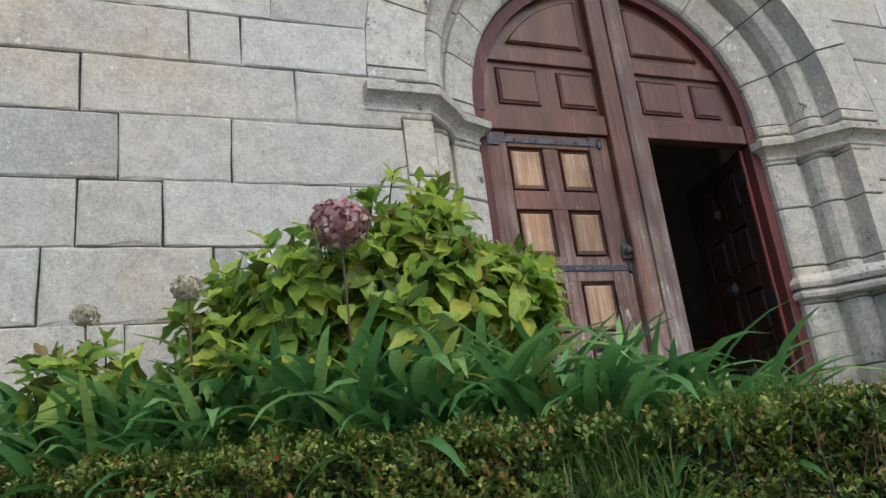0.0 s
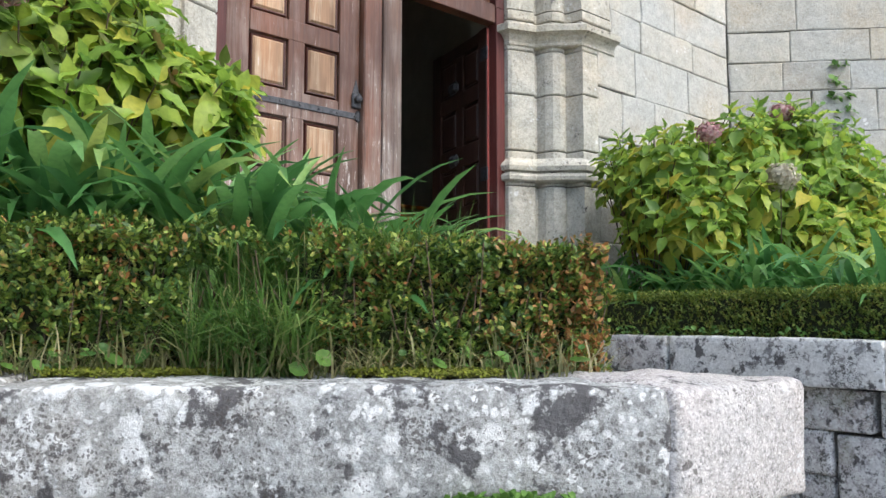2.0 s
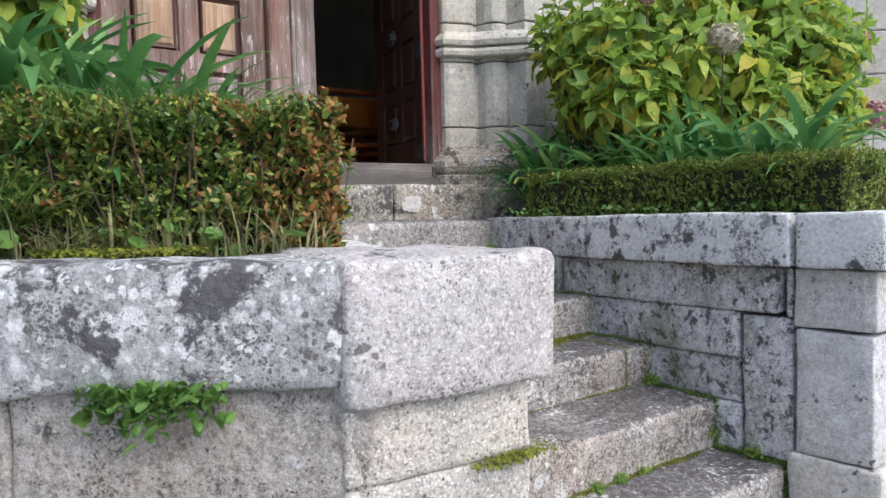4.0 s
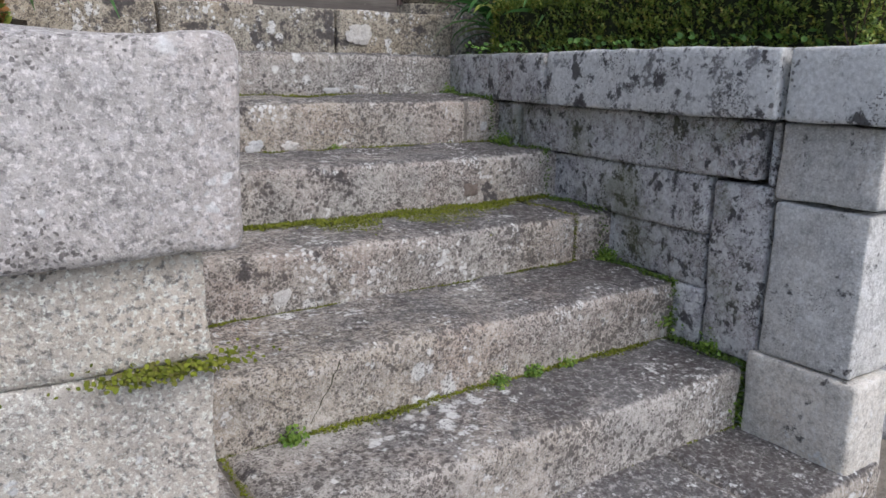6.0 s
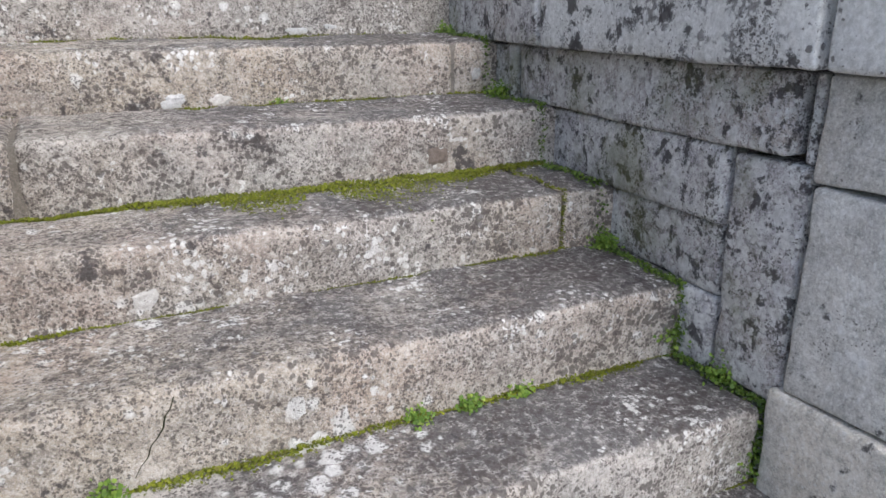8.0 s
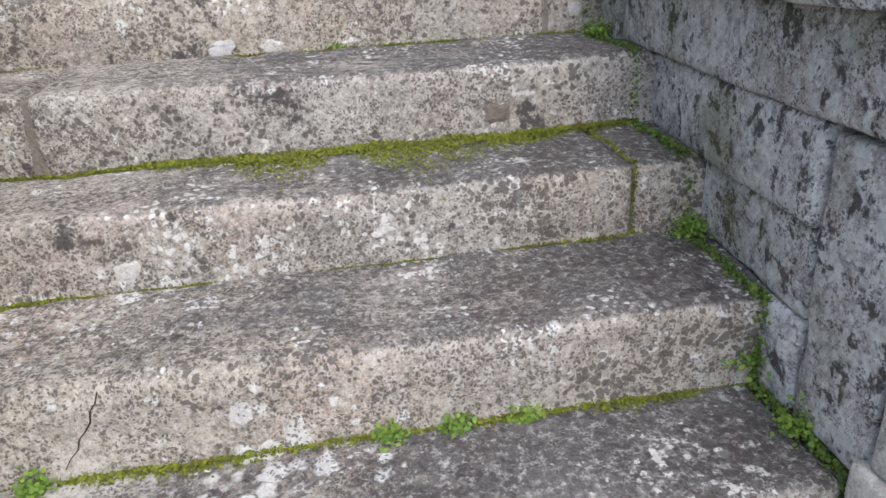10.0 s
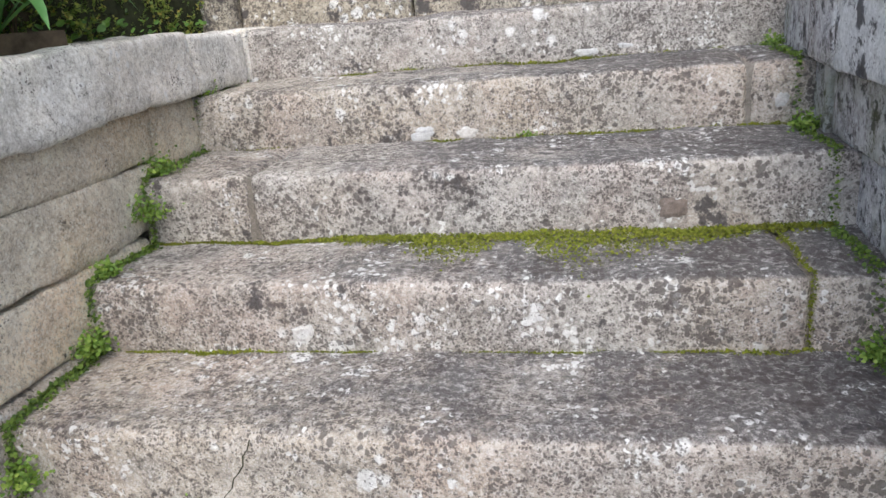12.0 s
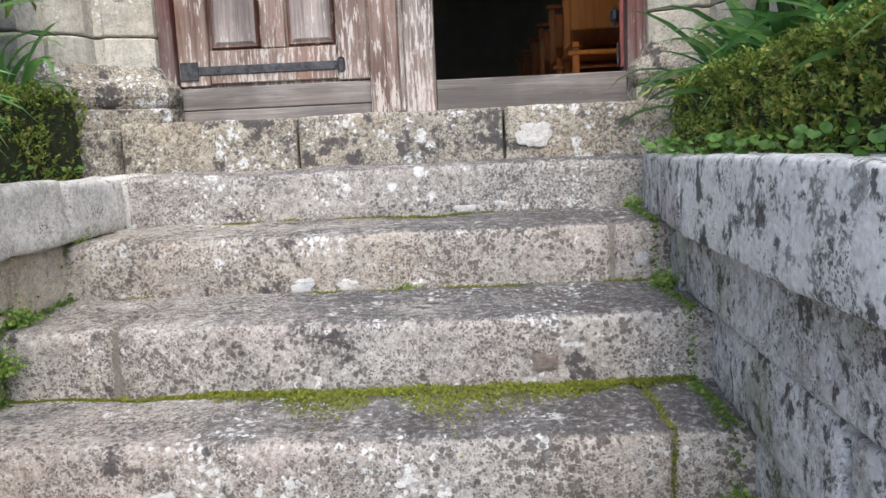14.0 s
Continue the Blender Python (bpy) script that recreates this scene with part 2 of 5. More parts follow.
DOORWOOD = wood("door_wood", (0.125, 0.052, 0.030), (0.25, 0.185, 0.155), 0.46, (1.7, 3.4), 0.36)
# open leaf: door wood darkened, the church's gloom put into its colour
SHADEDWOOD = wood("shaded_door_wood", (0.045, 0.020, 0.014), (0.09, 0.055, 0.045), 0.2, None, 0.4)
POSTWOOD = wood("bleached_post_wood", (0.13, 0.080, 0.062), (0.28, 0.235, 0.21), 0.55, (1.7, 3.4))
BAREWOOD = wood("bare_panel_wood", (0.30, 0.175, 0.10), (0.55, 0.45, 0.32), 0.75, (1.7, 2.6))
GREYPANEL = wood("grey_panel_wood", (0.15, 0.118, 0.11), (0.34, 0.30, 0.28), 0.50, (1.7, 2.6))
REDWOOD = wood("red_frame_wood", (0.085, 0.022, 0.019), (0.19, 0.155, 0.14), 0.28, (1.6, 2.7))
# dark red moulding; the shadow around each panel is put into its colour
SHADEMOULD = wood("shaded_moulding_wood", (0.060, 0.020, 0.014), (0.13, 0.07, 0.05), 0.25, (1.7, 2.6), 0.4)
EDGEWOOD = wood("red_painted_edge_wood", (0.24, 0.055, 0.045), (0.32, 0.17, 0.14), 0.2, None, 0.4)
GREYWOOD = wood("grey_sill_wood", (0.15, 0.132, 0.122), (0.36, 0.33, 0.31), 0.5, None, 0.6, True)
PEWWOOD = wood("varnished_pew_wood", (0.60, 0.20, 0.04), (0.66, 0.26, 0.06), 0.1, None, 0.35)


def plain(name, colour, rough=0.8, metal=0.0, scale=20, amount=0.3, bump=0.2):
    n = Nodes(name)
    p = n.place()
    f = n.noise(p, scale, 5, 0.6)
    c = np.array(colour)
    col = n.ramp(f, [(0.3, tuple(c * (1 - amount))), (0.7, tuple(np.minimum(c * (1 + amount), 0.9)))])
    return n.done(col, rough, n.bump(f, bump, 0.005), 0.3, metal)


IRON = plain("black_iron", (0.065, 0.065, 0.07), 0.5, 0.5, 40, 0.5)
SOIL = plain("soil", (0.05, 0.038, 0.025), 0.95, 0, 30, 0.5, 0.6)
PLASTER = plain("interior_plaster", (0.50, 0.47, 0.40), 0.9, 0, 3, 0.12)
INNERFLOOR = plain("interior_floor", (0.40, 0.35, 0.28), 0.6, 0, 4, 0.25)
ROOFTILE = plain("roof_tile", (0.30, 0.13, 0.08), 0.9, 0, 8, 0.3)
# near-black: the shade between hedge leaves as a colour; also fills the step's crack
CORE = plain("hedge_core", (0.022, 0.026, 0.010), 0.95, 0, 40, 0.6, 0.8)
TWIG = plain("twig_bark", (0.09, 0.06, 0.04), 0.9, 0, 60, 0.4)
PALELICHEN = granite("pale_lichen", (0.53, 0.525, 0.52), dark=0.1, warm=0.0, pink=0.0, stain=0.15, grain=0.15)
BROWNLICHEN = granite("brown_lichen", (0.21, 0.175, 0.155), dark=0.2, warm=0.1, stain=0.3, grain=0.2)
LINE = plain("pale_pointing", (0.72, 0.71, 0.68), 0.9, 0, 20, 0.1)


def leafmat(name, stops, rough=0.45, trans=0.25, by="island", drift=0.0):
    n = Nodes(name)
    if by == "island":
        f = n.add("NewGeometry").outputs["Random Per Island"]
    else:
        f = n.add("ObjectInfo").outputs["Random"]
    if drift:
        f = n.math("ADD", f, n.math("MULTIPLY", n.math("SUBTRACT", n.noise(n.place(), 6.5, 3), 0.5), drift))
    col = n.ramp(f, stops)
    blot = n.noise(n.place(), 45, 3)
    col = n.mix(n.ramp(blot, [(0.4, 0), (0.7, 0.35)]), col, tuple(np.array(stops[0][1]) * 0.7))
    m = n.done(col, rough, n.bump(blot, 0.15, 0.004), 0.35)
    tr = n.add("BsdfTranslucent")
    n.t.links.new(col, tr.inputs[0])
    mx = n.add("MixShader", i0=trans)
    n.t.links.new(n.b.outputs[0], mx.inputs[1])
    n.t.links.new(tr.outputs[0], mx.inputs[2])
    n.t.links.new(mx.outputs[0], n.t.nodes["Material Output"].inputs[0])
    return m


BOXLEAF = leafmat("box_leaf", [(0, (0.03, 0.065, 0.014)), (0.3, (0.085, 0.155, 0.028)), (0.65, (0.20, 0.285, 0.05)), (0.88, (0.42, 0.47, 0.10)), (0.95, (0.33, 0.25, 0.07)), (1, (0.36, 0.15, 0.05))], 0.4, 0.3, "island", 0.9)
BROWNLEAF = leafmat("scorched_leaf", [(0, (0.18, 0.13, 0.03)), (0.5, (0.36, 0.17, 0.06)), (1, (0.54, 0.27, 0.11))])
BOXLEAF2 = leafmat("clipped_box_leaf", [(0, (0.06, 0.11, 0.018)), (0.45, (0.17, 0.245, 0.045)), (0.8, (0.33, 0.39, 0.075)), (1, (0.40, 0.33, 0.08))], 0.45, 0.3, "island", 0.7)
STRAP = leafmat("strap_leaf", [(0, (0.06, 0.165, 0.05)), (0.5, (0.115, 0.27, 0.075)), (0.85, (0.21, 0.39, 0.12)), (0.96, (0.34, 0.46, 0.13)), (1, (0.50, 0.42, 0.06))], 0.34, 0.40, "object")
HYLEAF = leafmat("hydrangea_leaf", [(0, (0.15, 0.27, 0.045)), (0.5, (0.28, 0.42, 0.065)), (0.85, (0.43, 0.55, 0.10)), (1, (0.50, 0.55, 0.11))], 0.42, 0.5, "object")
YLEAF = leafmat("yellowing_leaf", [(0, (0.30, 0.38, 0.05)), (0.4, (0.44, 0.48, 0.07)), (0.8, (0.62, 0.56, 0.08)), (1, (0.64, 0.44, 0.06))], 0.5, 0.55, "object")
HYLEAF2 = leafmat("hydrangea_inner_leaf", [(0, (0.13, 0.24, 0.045)), (0.6, (0.29, 0.43, 0.065)), (0.9, (0.45, 0.55, 0.09)), (1, (0.54, 0.52, 0.08))], 0.42, 0.5)
YLEAF2 = leafmat("yellow_inner_leaf", [(0, (0.30, 0.36, 0.05)), (0.5, (0.46, 0.48, 0.07)), (1, (0.62, 0.50, 0.07))], 0.5, 0.5)
DARKHYLEAF = leafmat("reddened_hydrangea_leaf", [(0, (0.09, 0.13, 0.03)), (0.6, (0.17, 0.22, 0.045)), (1, (0.26, 0.15, 0.06))], 0.42, 0.4)
PETAL = leafmat("faded_petal", [(0, (0.28, 0.12, 0.13)), (0.5, (0.42, 0.22, 0.22)), (1, (0.62, 0.45, 0.42))], 0.7, 0.3)
PALEPETAL = leafmat("dry_petal", [(0, (0.32, 0.28, 0.19)), (1, (0.62, 0.57, 0.45))], 0.8, 0.3)
DRYGRASS = leafmat("dry_grass_blade", [(0, (0.12, 0.15, 0.05)), (0.4, (0.22, 0.22, 0.09)), (1, (0.42, 0.36, 0.20))], 0.6, 0.3)
GRASS = leafmat("grass_blade", [(0, (0.07, 0.15, 0.035)), (0.6, (0.13, 0.25, 0.05)), (0.88, (0.22, 0.31, 0.08)), (1, (0.40, 0.36, 0.18))], 0.5, 0.35)
WEED = leafmat("weed_leaf", [(0, (0.06, 0.14, 0.03)), (1, (0.17, 0.31, 0.06))], 0.5, 0.3)
CREVICE = leafmat("crevice_weed_leaf", [(0, (0.10, 0.19, 0.03)), (0.6, (0.19, 0.30, 0.05)), (1, (0.32, 0.42, 0.08))], 0.5, 0.35)
WEEDMOSS = leafmat("leafy_moss", [(0, (0.05, 0.09, 0.02)), (0.5, (0.11, 0.18, 0.03)), (1, (0.18, 0.26, 0.04))], 0.7, 0.25)
MOSS = leafmat("moss", [(0, (0.085, 0.105, 0.012)), (0.6, (0.20, 0.225, 0.02)), (1, (0.12, 0.11, 0.03))], 0.95, 0.1, "island", 0.6)


# ---- mesh helpers ----
def mesh(name, verts, faces, mat=None, smooth=False):
    me = bpy.data.meshes.new(name)
    me.from_pydata([tuple(map(float, v)) for v in verts], [], faces)
    if mat:
        me.materials.append(mat)
    if smooth:
        me.polygons.foreach_set("use_smooth", [True] * len(me.polygons))
    me.update()
    return me


def part(name, me, parent, label="", m=None, kind=""):
    ob = new(name, me)
    ob.parent = parent
    if m is not None:
        ob.matrix_basis = m
    return tagged(ob, label=label, kind=kind)


def thing(name, label, category, group="", kind="", at=(0, 0, 0)):
    ob = new(name)
    ob.location = at
    ob.empty_display_size = 0.1
    return tagged(ob, label, category, group, kind)


def lines(h, r, step):
    inner = max(h - r, 1e-4)
    k = max(1, int(math.ceil(2 * inner / step)))
    return [-h, -h + 0.35 * r] + [-inner + 2 * inner * i / k for i in range(k + 1)] + [h - 0.35 * r, h]


def stone(name, lo, hi, mat, r=0.02, step=0.08, amp=0.006, wob=0.0, slope=0.0):
    """A worn stone between two corners: rounded edges, uneven faces. slope: fall of its top towards -y."""
    lo, hi = np.array(lo, float), np.array(hi, float)
    c, h = (lo + hi) / 2, (hi - lo) / 2
    r = min(r, *(h * 0.9))
    g = [lines(h[i], r, step) for i in range(3)]
    verts, faces, index = [], [], {}

    def vert(p):
        key = tuple(round(float(a), 5) for a in p)
        if key not in index:
            p = np.array(p)
            q = np.clip(p, -(h - r), h - r)
            d = p - q
            ln = np.linalg.norm(d)
            nrm = d / ln if ln > 1e-9 else np.zeros(3)
            w = q + nrm * r
            pw = Vector(w + c)
            dis = amp * (noise.noise(pw * 9) + 0.6 * noise.noise(pw * 23)) + wob * noise.noise(pw * 2.2)
            w = w + nrm * dis
            if slope and w[2] > 0:
                w[2] += slope * (w[1] + h[1]) * (w[2] / h[2])
            index[key] = len(verts)
            verts.append(w)
        return index[key]

    for ax in range(3):
        a, b = (ax + 1) % 3, (ax + 2) % 3
        for side in (-1, 1):
            for i in range(len(g[a]) - 1):
                for j in range(len(g[b]) - 1):
                    quad = []
                    for u, v in ((i, j), (i + 1, j), (i + 1, j + 1), (i, j + 1)):
                        p = [0, 0, 0]
                        p[ax], p[a], p[b] = side * h[ax], g[a][u], g[b][v]
                        quad.append(vert(p))
                    faces.append(quad if side > 0 else quad[::-1])
    me = mesh(name, verts, faces, mat, True)
    return me, Matrix.Translation(c)


def stone_part(name, lo, hi, mat, parent, label="", turn=0.0, tilt=0.0, pitch=0.0, **kw):
    me, m = stone(name, lo, hi, mat, **kw)
    if turn:
        m = m @ Matrix.Rotation(radians(turn), 4, "Z")
    if pitch:
        m = m @ Matrix.Rotation(radians(pitch), 4, "X")
    if tilt:
        m = m @ Matrix.Rotation(radians(tilt), 4, "Y")
    return part(name, me, parent, label, m)


def box_mesh(name, lo, hi, mat, bev=0.004):
    bm = bmesh.new()
    bmesh.ops.create_cube(bm, size=1)
    lo, hi = Vector(lo), Vector(hi)
    for v in bm.verts:
        v.co = Vector(((lo[i] + hi[i]) / 2 + v.co[i] * (hi[i] - lo[i]) for i in range(3)))
    if bev:
        bmesh.ops.bevel(bm, geom=bm.edges[:], offset=bev, segments=1, affect="EDGES")
    me = bpy.data.meshes.new(name)
    bm.to_mesh(me)
    bm.free()
    me.materials.append(mat)
    return me


def prism(name, poly, z0, z1, mat):
    """A flat-topped solid over a polygon, given counter-clockwise."""
    k = len(poly)
    v = [(x, y, z0) for x, y in poly] + [(x, y, z1) for x, y in poly]
    f = [list(range(k))[::-1], list(range(k, 2 * k))] + [[i, (i + 1) % k, k + (i + 1) % k, k + i] for i in range(k)]
    return mesh(name, v, f, mat)


def ashlar(name, x0, x1, z0, z1, y, mat, depth=0.1, bev=0.008, seed=0, top=None):
    """One ashlar face block looking to -y: face, chamfer and returns."""
    r = random.Random(seed)
    g, pr = 0.0035, y - r.uniform(0, 0.009)
    t0, t1 = top or (x0, x1)
    c4 = [(x0 + g, z0 + g), (x1 - g, z0 + g), (t1 - g, z1 - g), (t0 + g, z1 - g)]
    c4 = [(a + r.uniform(-0.006, 0.006), b + r.uniform(-0.006, 0.006)) for a, b in c4]
    cx, cz = (x0 + x1) / 2, (z0 + z1) / 2
    o, inn = [], []
    for q in range(4):
        (a0, b0), (a1, b1) = c4[q], c4[(q + 1) % 4]
        k = max(2, int(math.hypot(a1 - a0, b1 - b0) / 0.09))
        for m in range(k):
            t = m / k
            a, b = a0 + (a1 - a0) * t, b0 + (b1 - b0) * t
            w = bev * r.uniform(0.5, 1.7) + (r.random() < 0.06) * 0.012
            o.append((a + r.uniform(-0.0025, 0.0025), b + r.uniform(-0.0025, 0.0025)))
            da = w if q == 3 or m == 0 and q == 0 else -w if q == 1 or m == 0 and q == 2 else 0
            db = w if q == 0 or m == 0 and q == 1 else -w if q == 2 or m == 0 and q == 3 else 0
            inn.append((a + da, b + db))
    k = len(o)
    v = [(a - cx, 0, b - cz) for a, b in inn] + [(a - cx, bev * 0.9, b - cz) for a, b in o] + [(a - cx, depth, b - cz) for a, b in o]
    f = [list(range(k))] + [[k * e + k + i, k * e + k + (i + 1) % k, k * e + (i + 1) % k, k * e + i] for e in (0, 1) for i in range(k)]
    return mesh(name, v, f, mat), Matrix.Translation((cx, pr, cz))


# ---- setting ----
GZ = -0.03                       # paved ground
FY = 0.69                        # face of the church front
CX, HALF, SPRING, RAD = 0.25, 1.11, 3.78, 1.11     # door opening
DY = 1.12                        # plane of the doors
ARCH_OUT = 0.77                  # width of the arch stones

ground = tagged(new("ground", mesh("ground", [(-400, -400, GZ - 0.03), (400, -400, GZ - 0.03), (400, 400, GZ - 0.03), (-400, 400, GZ - 0.03)], [[0, 1, 2, 3]], PAVING)),
                "grey weathered ground around the paved forecourt", "ground", kind="structure")
pavement = tagged(new("pavement", mesh("pavement", [(-6, -6, GZ - 0.022), (12, -6, GZ - 0.022), (12, 3, GZ - 0.022), (-6, 3, GZ - 0.022)], [[0, 1, 2, 3]], MORTAR)),
                  "grey granite paving slabs with dark joints", "pavement", kind="structure")

wall_front = new("wall_front")
tagged(wall_front, "pale granite ashlar church front with tight joints", "wall", kind="structure")


def arch_wall(x0, x1, ztop, y0, y1, mat, wider):
    """The solid wall behind the facing, with the round-headed opening cut through it."""
    r = RAD + wider
    xl, xr = CX - r, CX + r
    n = 20
    arc = [(CX + r * math.cos(math.pi * (1 - i / n)), SPRING + r * math.sin(math.pi * (1 - i / n))) for i in range(n + 1)]
    verts, faces = [], []

    def quad(a, b, c, d):
        k = len(verts)
        for y in (y0, y1):
            verts.extend([(a[0], y, a[1]), (b[0], y, b[1]), (c[0], y, c[1]), (d[0], y, d[1])])
        faces.extend([[k, k + 1, k + 2, k + 3], [k + 7, k + 6, k + 5, k + 4]])
        faces.extend([[k + (i + 1) % 4, k + i, k + 4 + i, k + 4 + (i + 1) % 4] for i in range(4)])

    quad((x0, GZ), (xl, GZ), (xl, ztop), (x0, ztop))
    quad((xr, GZ), (x1, GZ), (x1, ztop), (xr, ztop))
    quad((xl, GZ), (xr, GZ), (xr, 1.5), (xl, 1.5))
    for a, b in zip(arc, arc[1:]):
        quad(a, b, (b[0], ztop), (a[0], ztop))
    return mesh("wall_core", verts, faces, mat)


part("core", arch_wall(-7.0, 3.9, 7.6, FY + 0.05, DY + 0.03, MORTAR, 0.47), wall_front)
part("inner_core", arch_wall(-7.0, 3.9, 7.6, DY + 0.04, FY + 0.75, PLASTER, 0.01), wall_front)

# splayed and moulded jamb: distance out from the opening, depth
PROFILE = [(0.0, DY + 0.02), (0.0, 1.03), (0.02, 1.01), (0.19, 0.95), (0.205, 0.955), (0.215, 0.98), (0.25, 0.975), (0.255, 0.90), (0.28, 0.845), (0.325, 0.815),
           (0.37, 0.81), (0.40, 0.825), (0.41, 0.80), (0.43, FY - 0.005), (0.60, FY - 0.01)]


def jamb_stone(x_edge, sign, z0, z1, out, seed):
    r = random.Random(seed)
    pr = [(d, y) for d, y in PROFILE[:-1]] + [(out, FY - 0.008), (out, DY + 0.02)]
    k = len(pr)
    g, ch = 0.004, 0.008
    j = r.uniform(-0.004, 0.004)
    v = []
    for z, inset in ((z0 + g, ch), (z0 + g + ch, 0), (z1 - g - ch, 0), (z1 - g, ch)):
        for i, (d, y) in enumerate(pr):
            yy = y + j + (inset if i < k - 1 else 0)
            v.append((x_edge + sign * (d + (inset * 0.4 if i < k - 1 else 0)), yy, z))
    f = []
    for a in range(3):
        for i in range(k - 1):
            q = [a * k + i, a * k + i + 1, (a + 1) * k + i + 1, (a + 1) * k + i]
            f.append(q if sign < 0 else q[::-1])
    f += [list(range(k)), list(range(3 * k, 4 * k))[::-1]]
    c = np.mean(v, axis=0)
    me = mesh("jamb_stone", np.array(v) - c, f, JAMB)
    return me, Matrix.Translation(c)


def moulding(name, path, prof, mat, back=0.12):
    """A moulded band along a plan path (its outside on the right of travel): prof gives (z, projection)."""
    pts = [Vector(p) for p in path]
    dirs = [(b - a).normalized() for a, b in zip(pts, pts[1:])]
    outs = []
    for i in range(len(pts)):
        ns = [Vector((d.y, -d.x)) for d in ([dirs[0]] if i == 0 else [dirs[-1]] if i == len(pts) - 1 else [dirs[i - 1], dirs[i]])]
        nn = sum(ns, Vector((0, 0))).normalized()
        outs.append(nn / max(0.4, nn.dot(ns[0])))
    prof = [(prof[0][0], -back)] + list(prof) + [(prof[-1][0], -back)]
    v = []
    for p, o in zip(pts, outs):
        for z, d in prof:
            jit = 0.004 * noise.noise(Vector((p.x * 5, p.y * 5, z * 9)))
            v.append((p.x + o.x * (d + jit), p.y + o.y * (d + jit), z))
    k = len(prof)
    f = []
    for a in range(len(pts) - 1):
        for i in range(k):
            f.append([a * k + i, (a + 1) * k + i, (a + 1) * k + (i + 1) % k, a * k + (i + 1) % k])
    f += [list(range(k)), list(range((len(pts) - 1) * k, len(pts) * k))[::-1]]
    return mesh(name, v, f, mat)


def dense(path, step=0.06):
    out = []
    for a, b in zip(path, path[1:]):
        a, b = Vector(a), Vector(b)
        n = max(1, int((b - a).length / step))
        out += [tuple(a.lerp(b, i / n)) for i in range(n)]
    return out + [tuple(path[-1])]


doorway = thing("doorway", "round-headed moulded granite doorway with imposts and worn bases", "doorway", kind="structure")
for sign, xe in ((-1, CX - HALF), (1, CX + HALF)):
    zs = [1.62, 2.02, 2.46, 2.72, 3.14, 3.47, 3.70, SPRING]
    for i, (a, b) in enumerate(zip(zs, zs[1:])):
        me, m = jamb_stone(xe, sign, a, b, 0.597 if b < 3.7 else ARCH_OUT - 0.003, 11 * i + sign)
        part("jamb_stone", me, doorway, "", m)
    run = [(xe + sign * 0.0, 1.09), (xe + sign * 0.01, 1.02), (xe + sign * 0.20, 0.945), (xe + sign * 0.25, 0.87), (xe + sign * 0.32, 0.80), (xe + sign * 0.43, FY + 0.005), (xe + sign * 0.80, FY)]
    run2 = run[:-1] + [(xe + sign * 0.60, FY)]
    for nm, prof, rr in (("impost", [(3.50, 0.0), (3.51, 0.014), (3.525, 0.014), (3.53, 0.006), (3.55, 0.012), (3.575, 0.03), (3.59, 0.055), (3.595, 0.08), (3.64, 0.085), (3.65, 0.07)], run),
                         ("pedestal_band", [(2.485, 0.0), (2.49, 0.03), (2.50, 0.045), (2.525, 0.05), (2.545, 0.04), (2.552, 0.012), (2.562, 0.012), (2.568, 0.045), (2.60, 0.055), (2.625, 0.04), (2.65, 0.012), (2.665, 0.0)], run2),
                         ("base_roll", [(1.60, 0.09), (1.69, 0.09), (1.70, 0.06), (1.715, 0.075), (1.75, 0.09), (1.79, 0.085), (1.82, 0.06), (1.835, 0.035), (1.87, 0.02), (1.90, 0.0)], run2)):
        pth = dense(rr)
        part(nm, moulding(nm, pth[::-1], prof, JAMB if nm != "base_roll" else SILL), doorway) if sign < 0 else \
            part(nm, moulding(nm, pth, prof, JAMB if nm != "base_roll" else SILL), doorway)


def voussoir(a0, a1, out, seed):
    r = random.Random(seed)
    pr = [(d, y) for d, y in PROFILE[:-1]] + [(out, FY - 0.006), (out, DY + 0.02)]
    k, n = len(pr), 8
    j = r.uniform(-0.004, 0.004)
    v = []
    for s in range(n + 1):
        a = a0 + (a1 - a0) * s / n + (0.0035 if s == 0 else -0.0035 if s == n else 0)
        for i, (d, y) in enumerate(pr):
            if i >= k - 2:
                d = ARCH_OUT - 0.004
            v.append((CX + (RAD + d) * math.cos(a), y + j, SPRING + (RAD + d) * math.sin(a)))
    f = [[s * k + i, s * k + i + 1, (s + 1) * k + i + 1, (s + 1) * k + i] for s in range(n) for i in range(k - 1)]
    f += [list(range(k))[::-1], list(range(n * k, (n + 1) * k))]
    c = np.mean(v, axis=0)
    return mesh("voussoir", np.array(v) - c, [q[::-1] for q in f], JAMB, False), Matrix.Translation(c)


cuts = [0, 0.30, 0.62, 0.93, 1.22, 1.50, 1.78, 2.06, 2.37, 2.66, 2.90, math.pi]
for i, (a, b) in enumerate(zip(cuts, cuts[1:])):
    me, m = voussoir(a, b, 0.60, i)
    part("voussoir", me, doorway, "", m)

# ashlar courses of the front
COURSES = [GZ, 0.35, 0.70, 1.04, 1.38, 1.72, 2.06, 2.40, 2.745, 3.07, 3.405, 3.71, 4.005, 4.33, 4.66, 5.0, 5.34, 5.68, 6.02, 6.36, 6.7, 7.05, 7.4]
LEFT_JOINTS = {2.40: [-3.145, -2.44, -1.90], 2.745: [-3.015, -2.657, -1.775], 3.07: [-2.845, -2.345], 3.405: [-3.013, -2.022], 3.71: [-3.56, -2.53, -2.28], 4.005: [-3.30, -2.12]}


def reach(z):
    """How far from the door's axis the facing stays at a height: the outer edge of the arch stones."""
    return math.sqrt(max((RAD + ARCH_OUT) ** 2 - max(z - SPRING, 0.0) ** 2, 0.0))


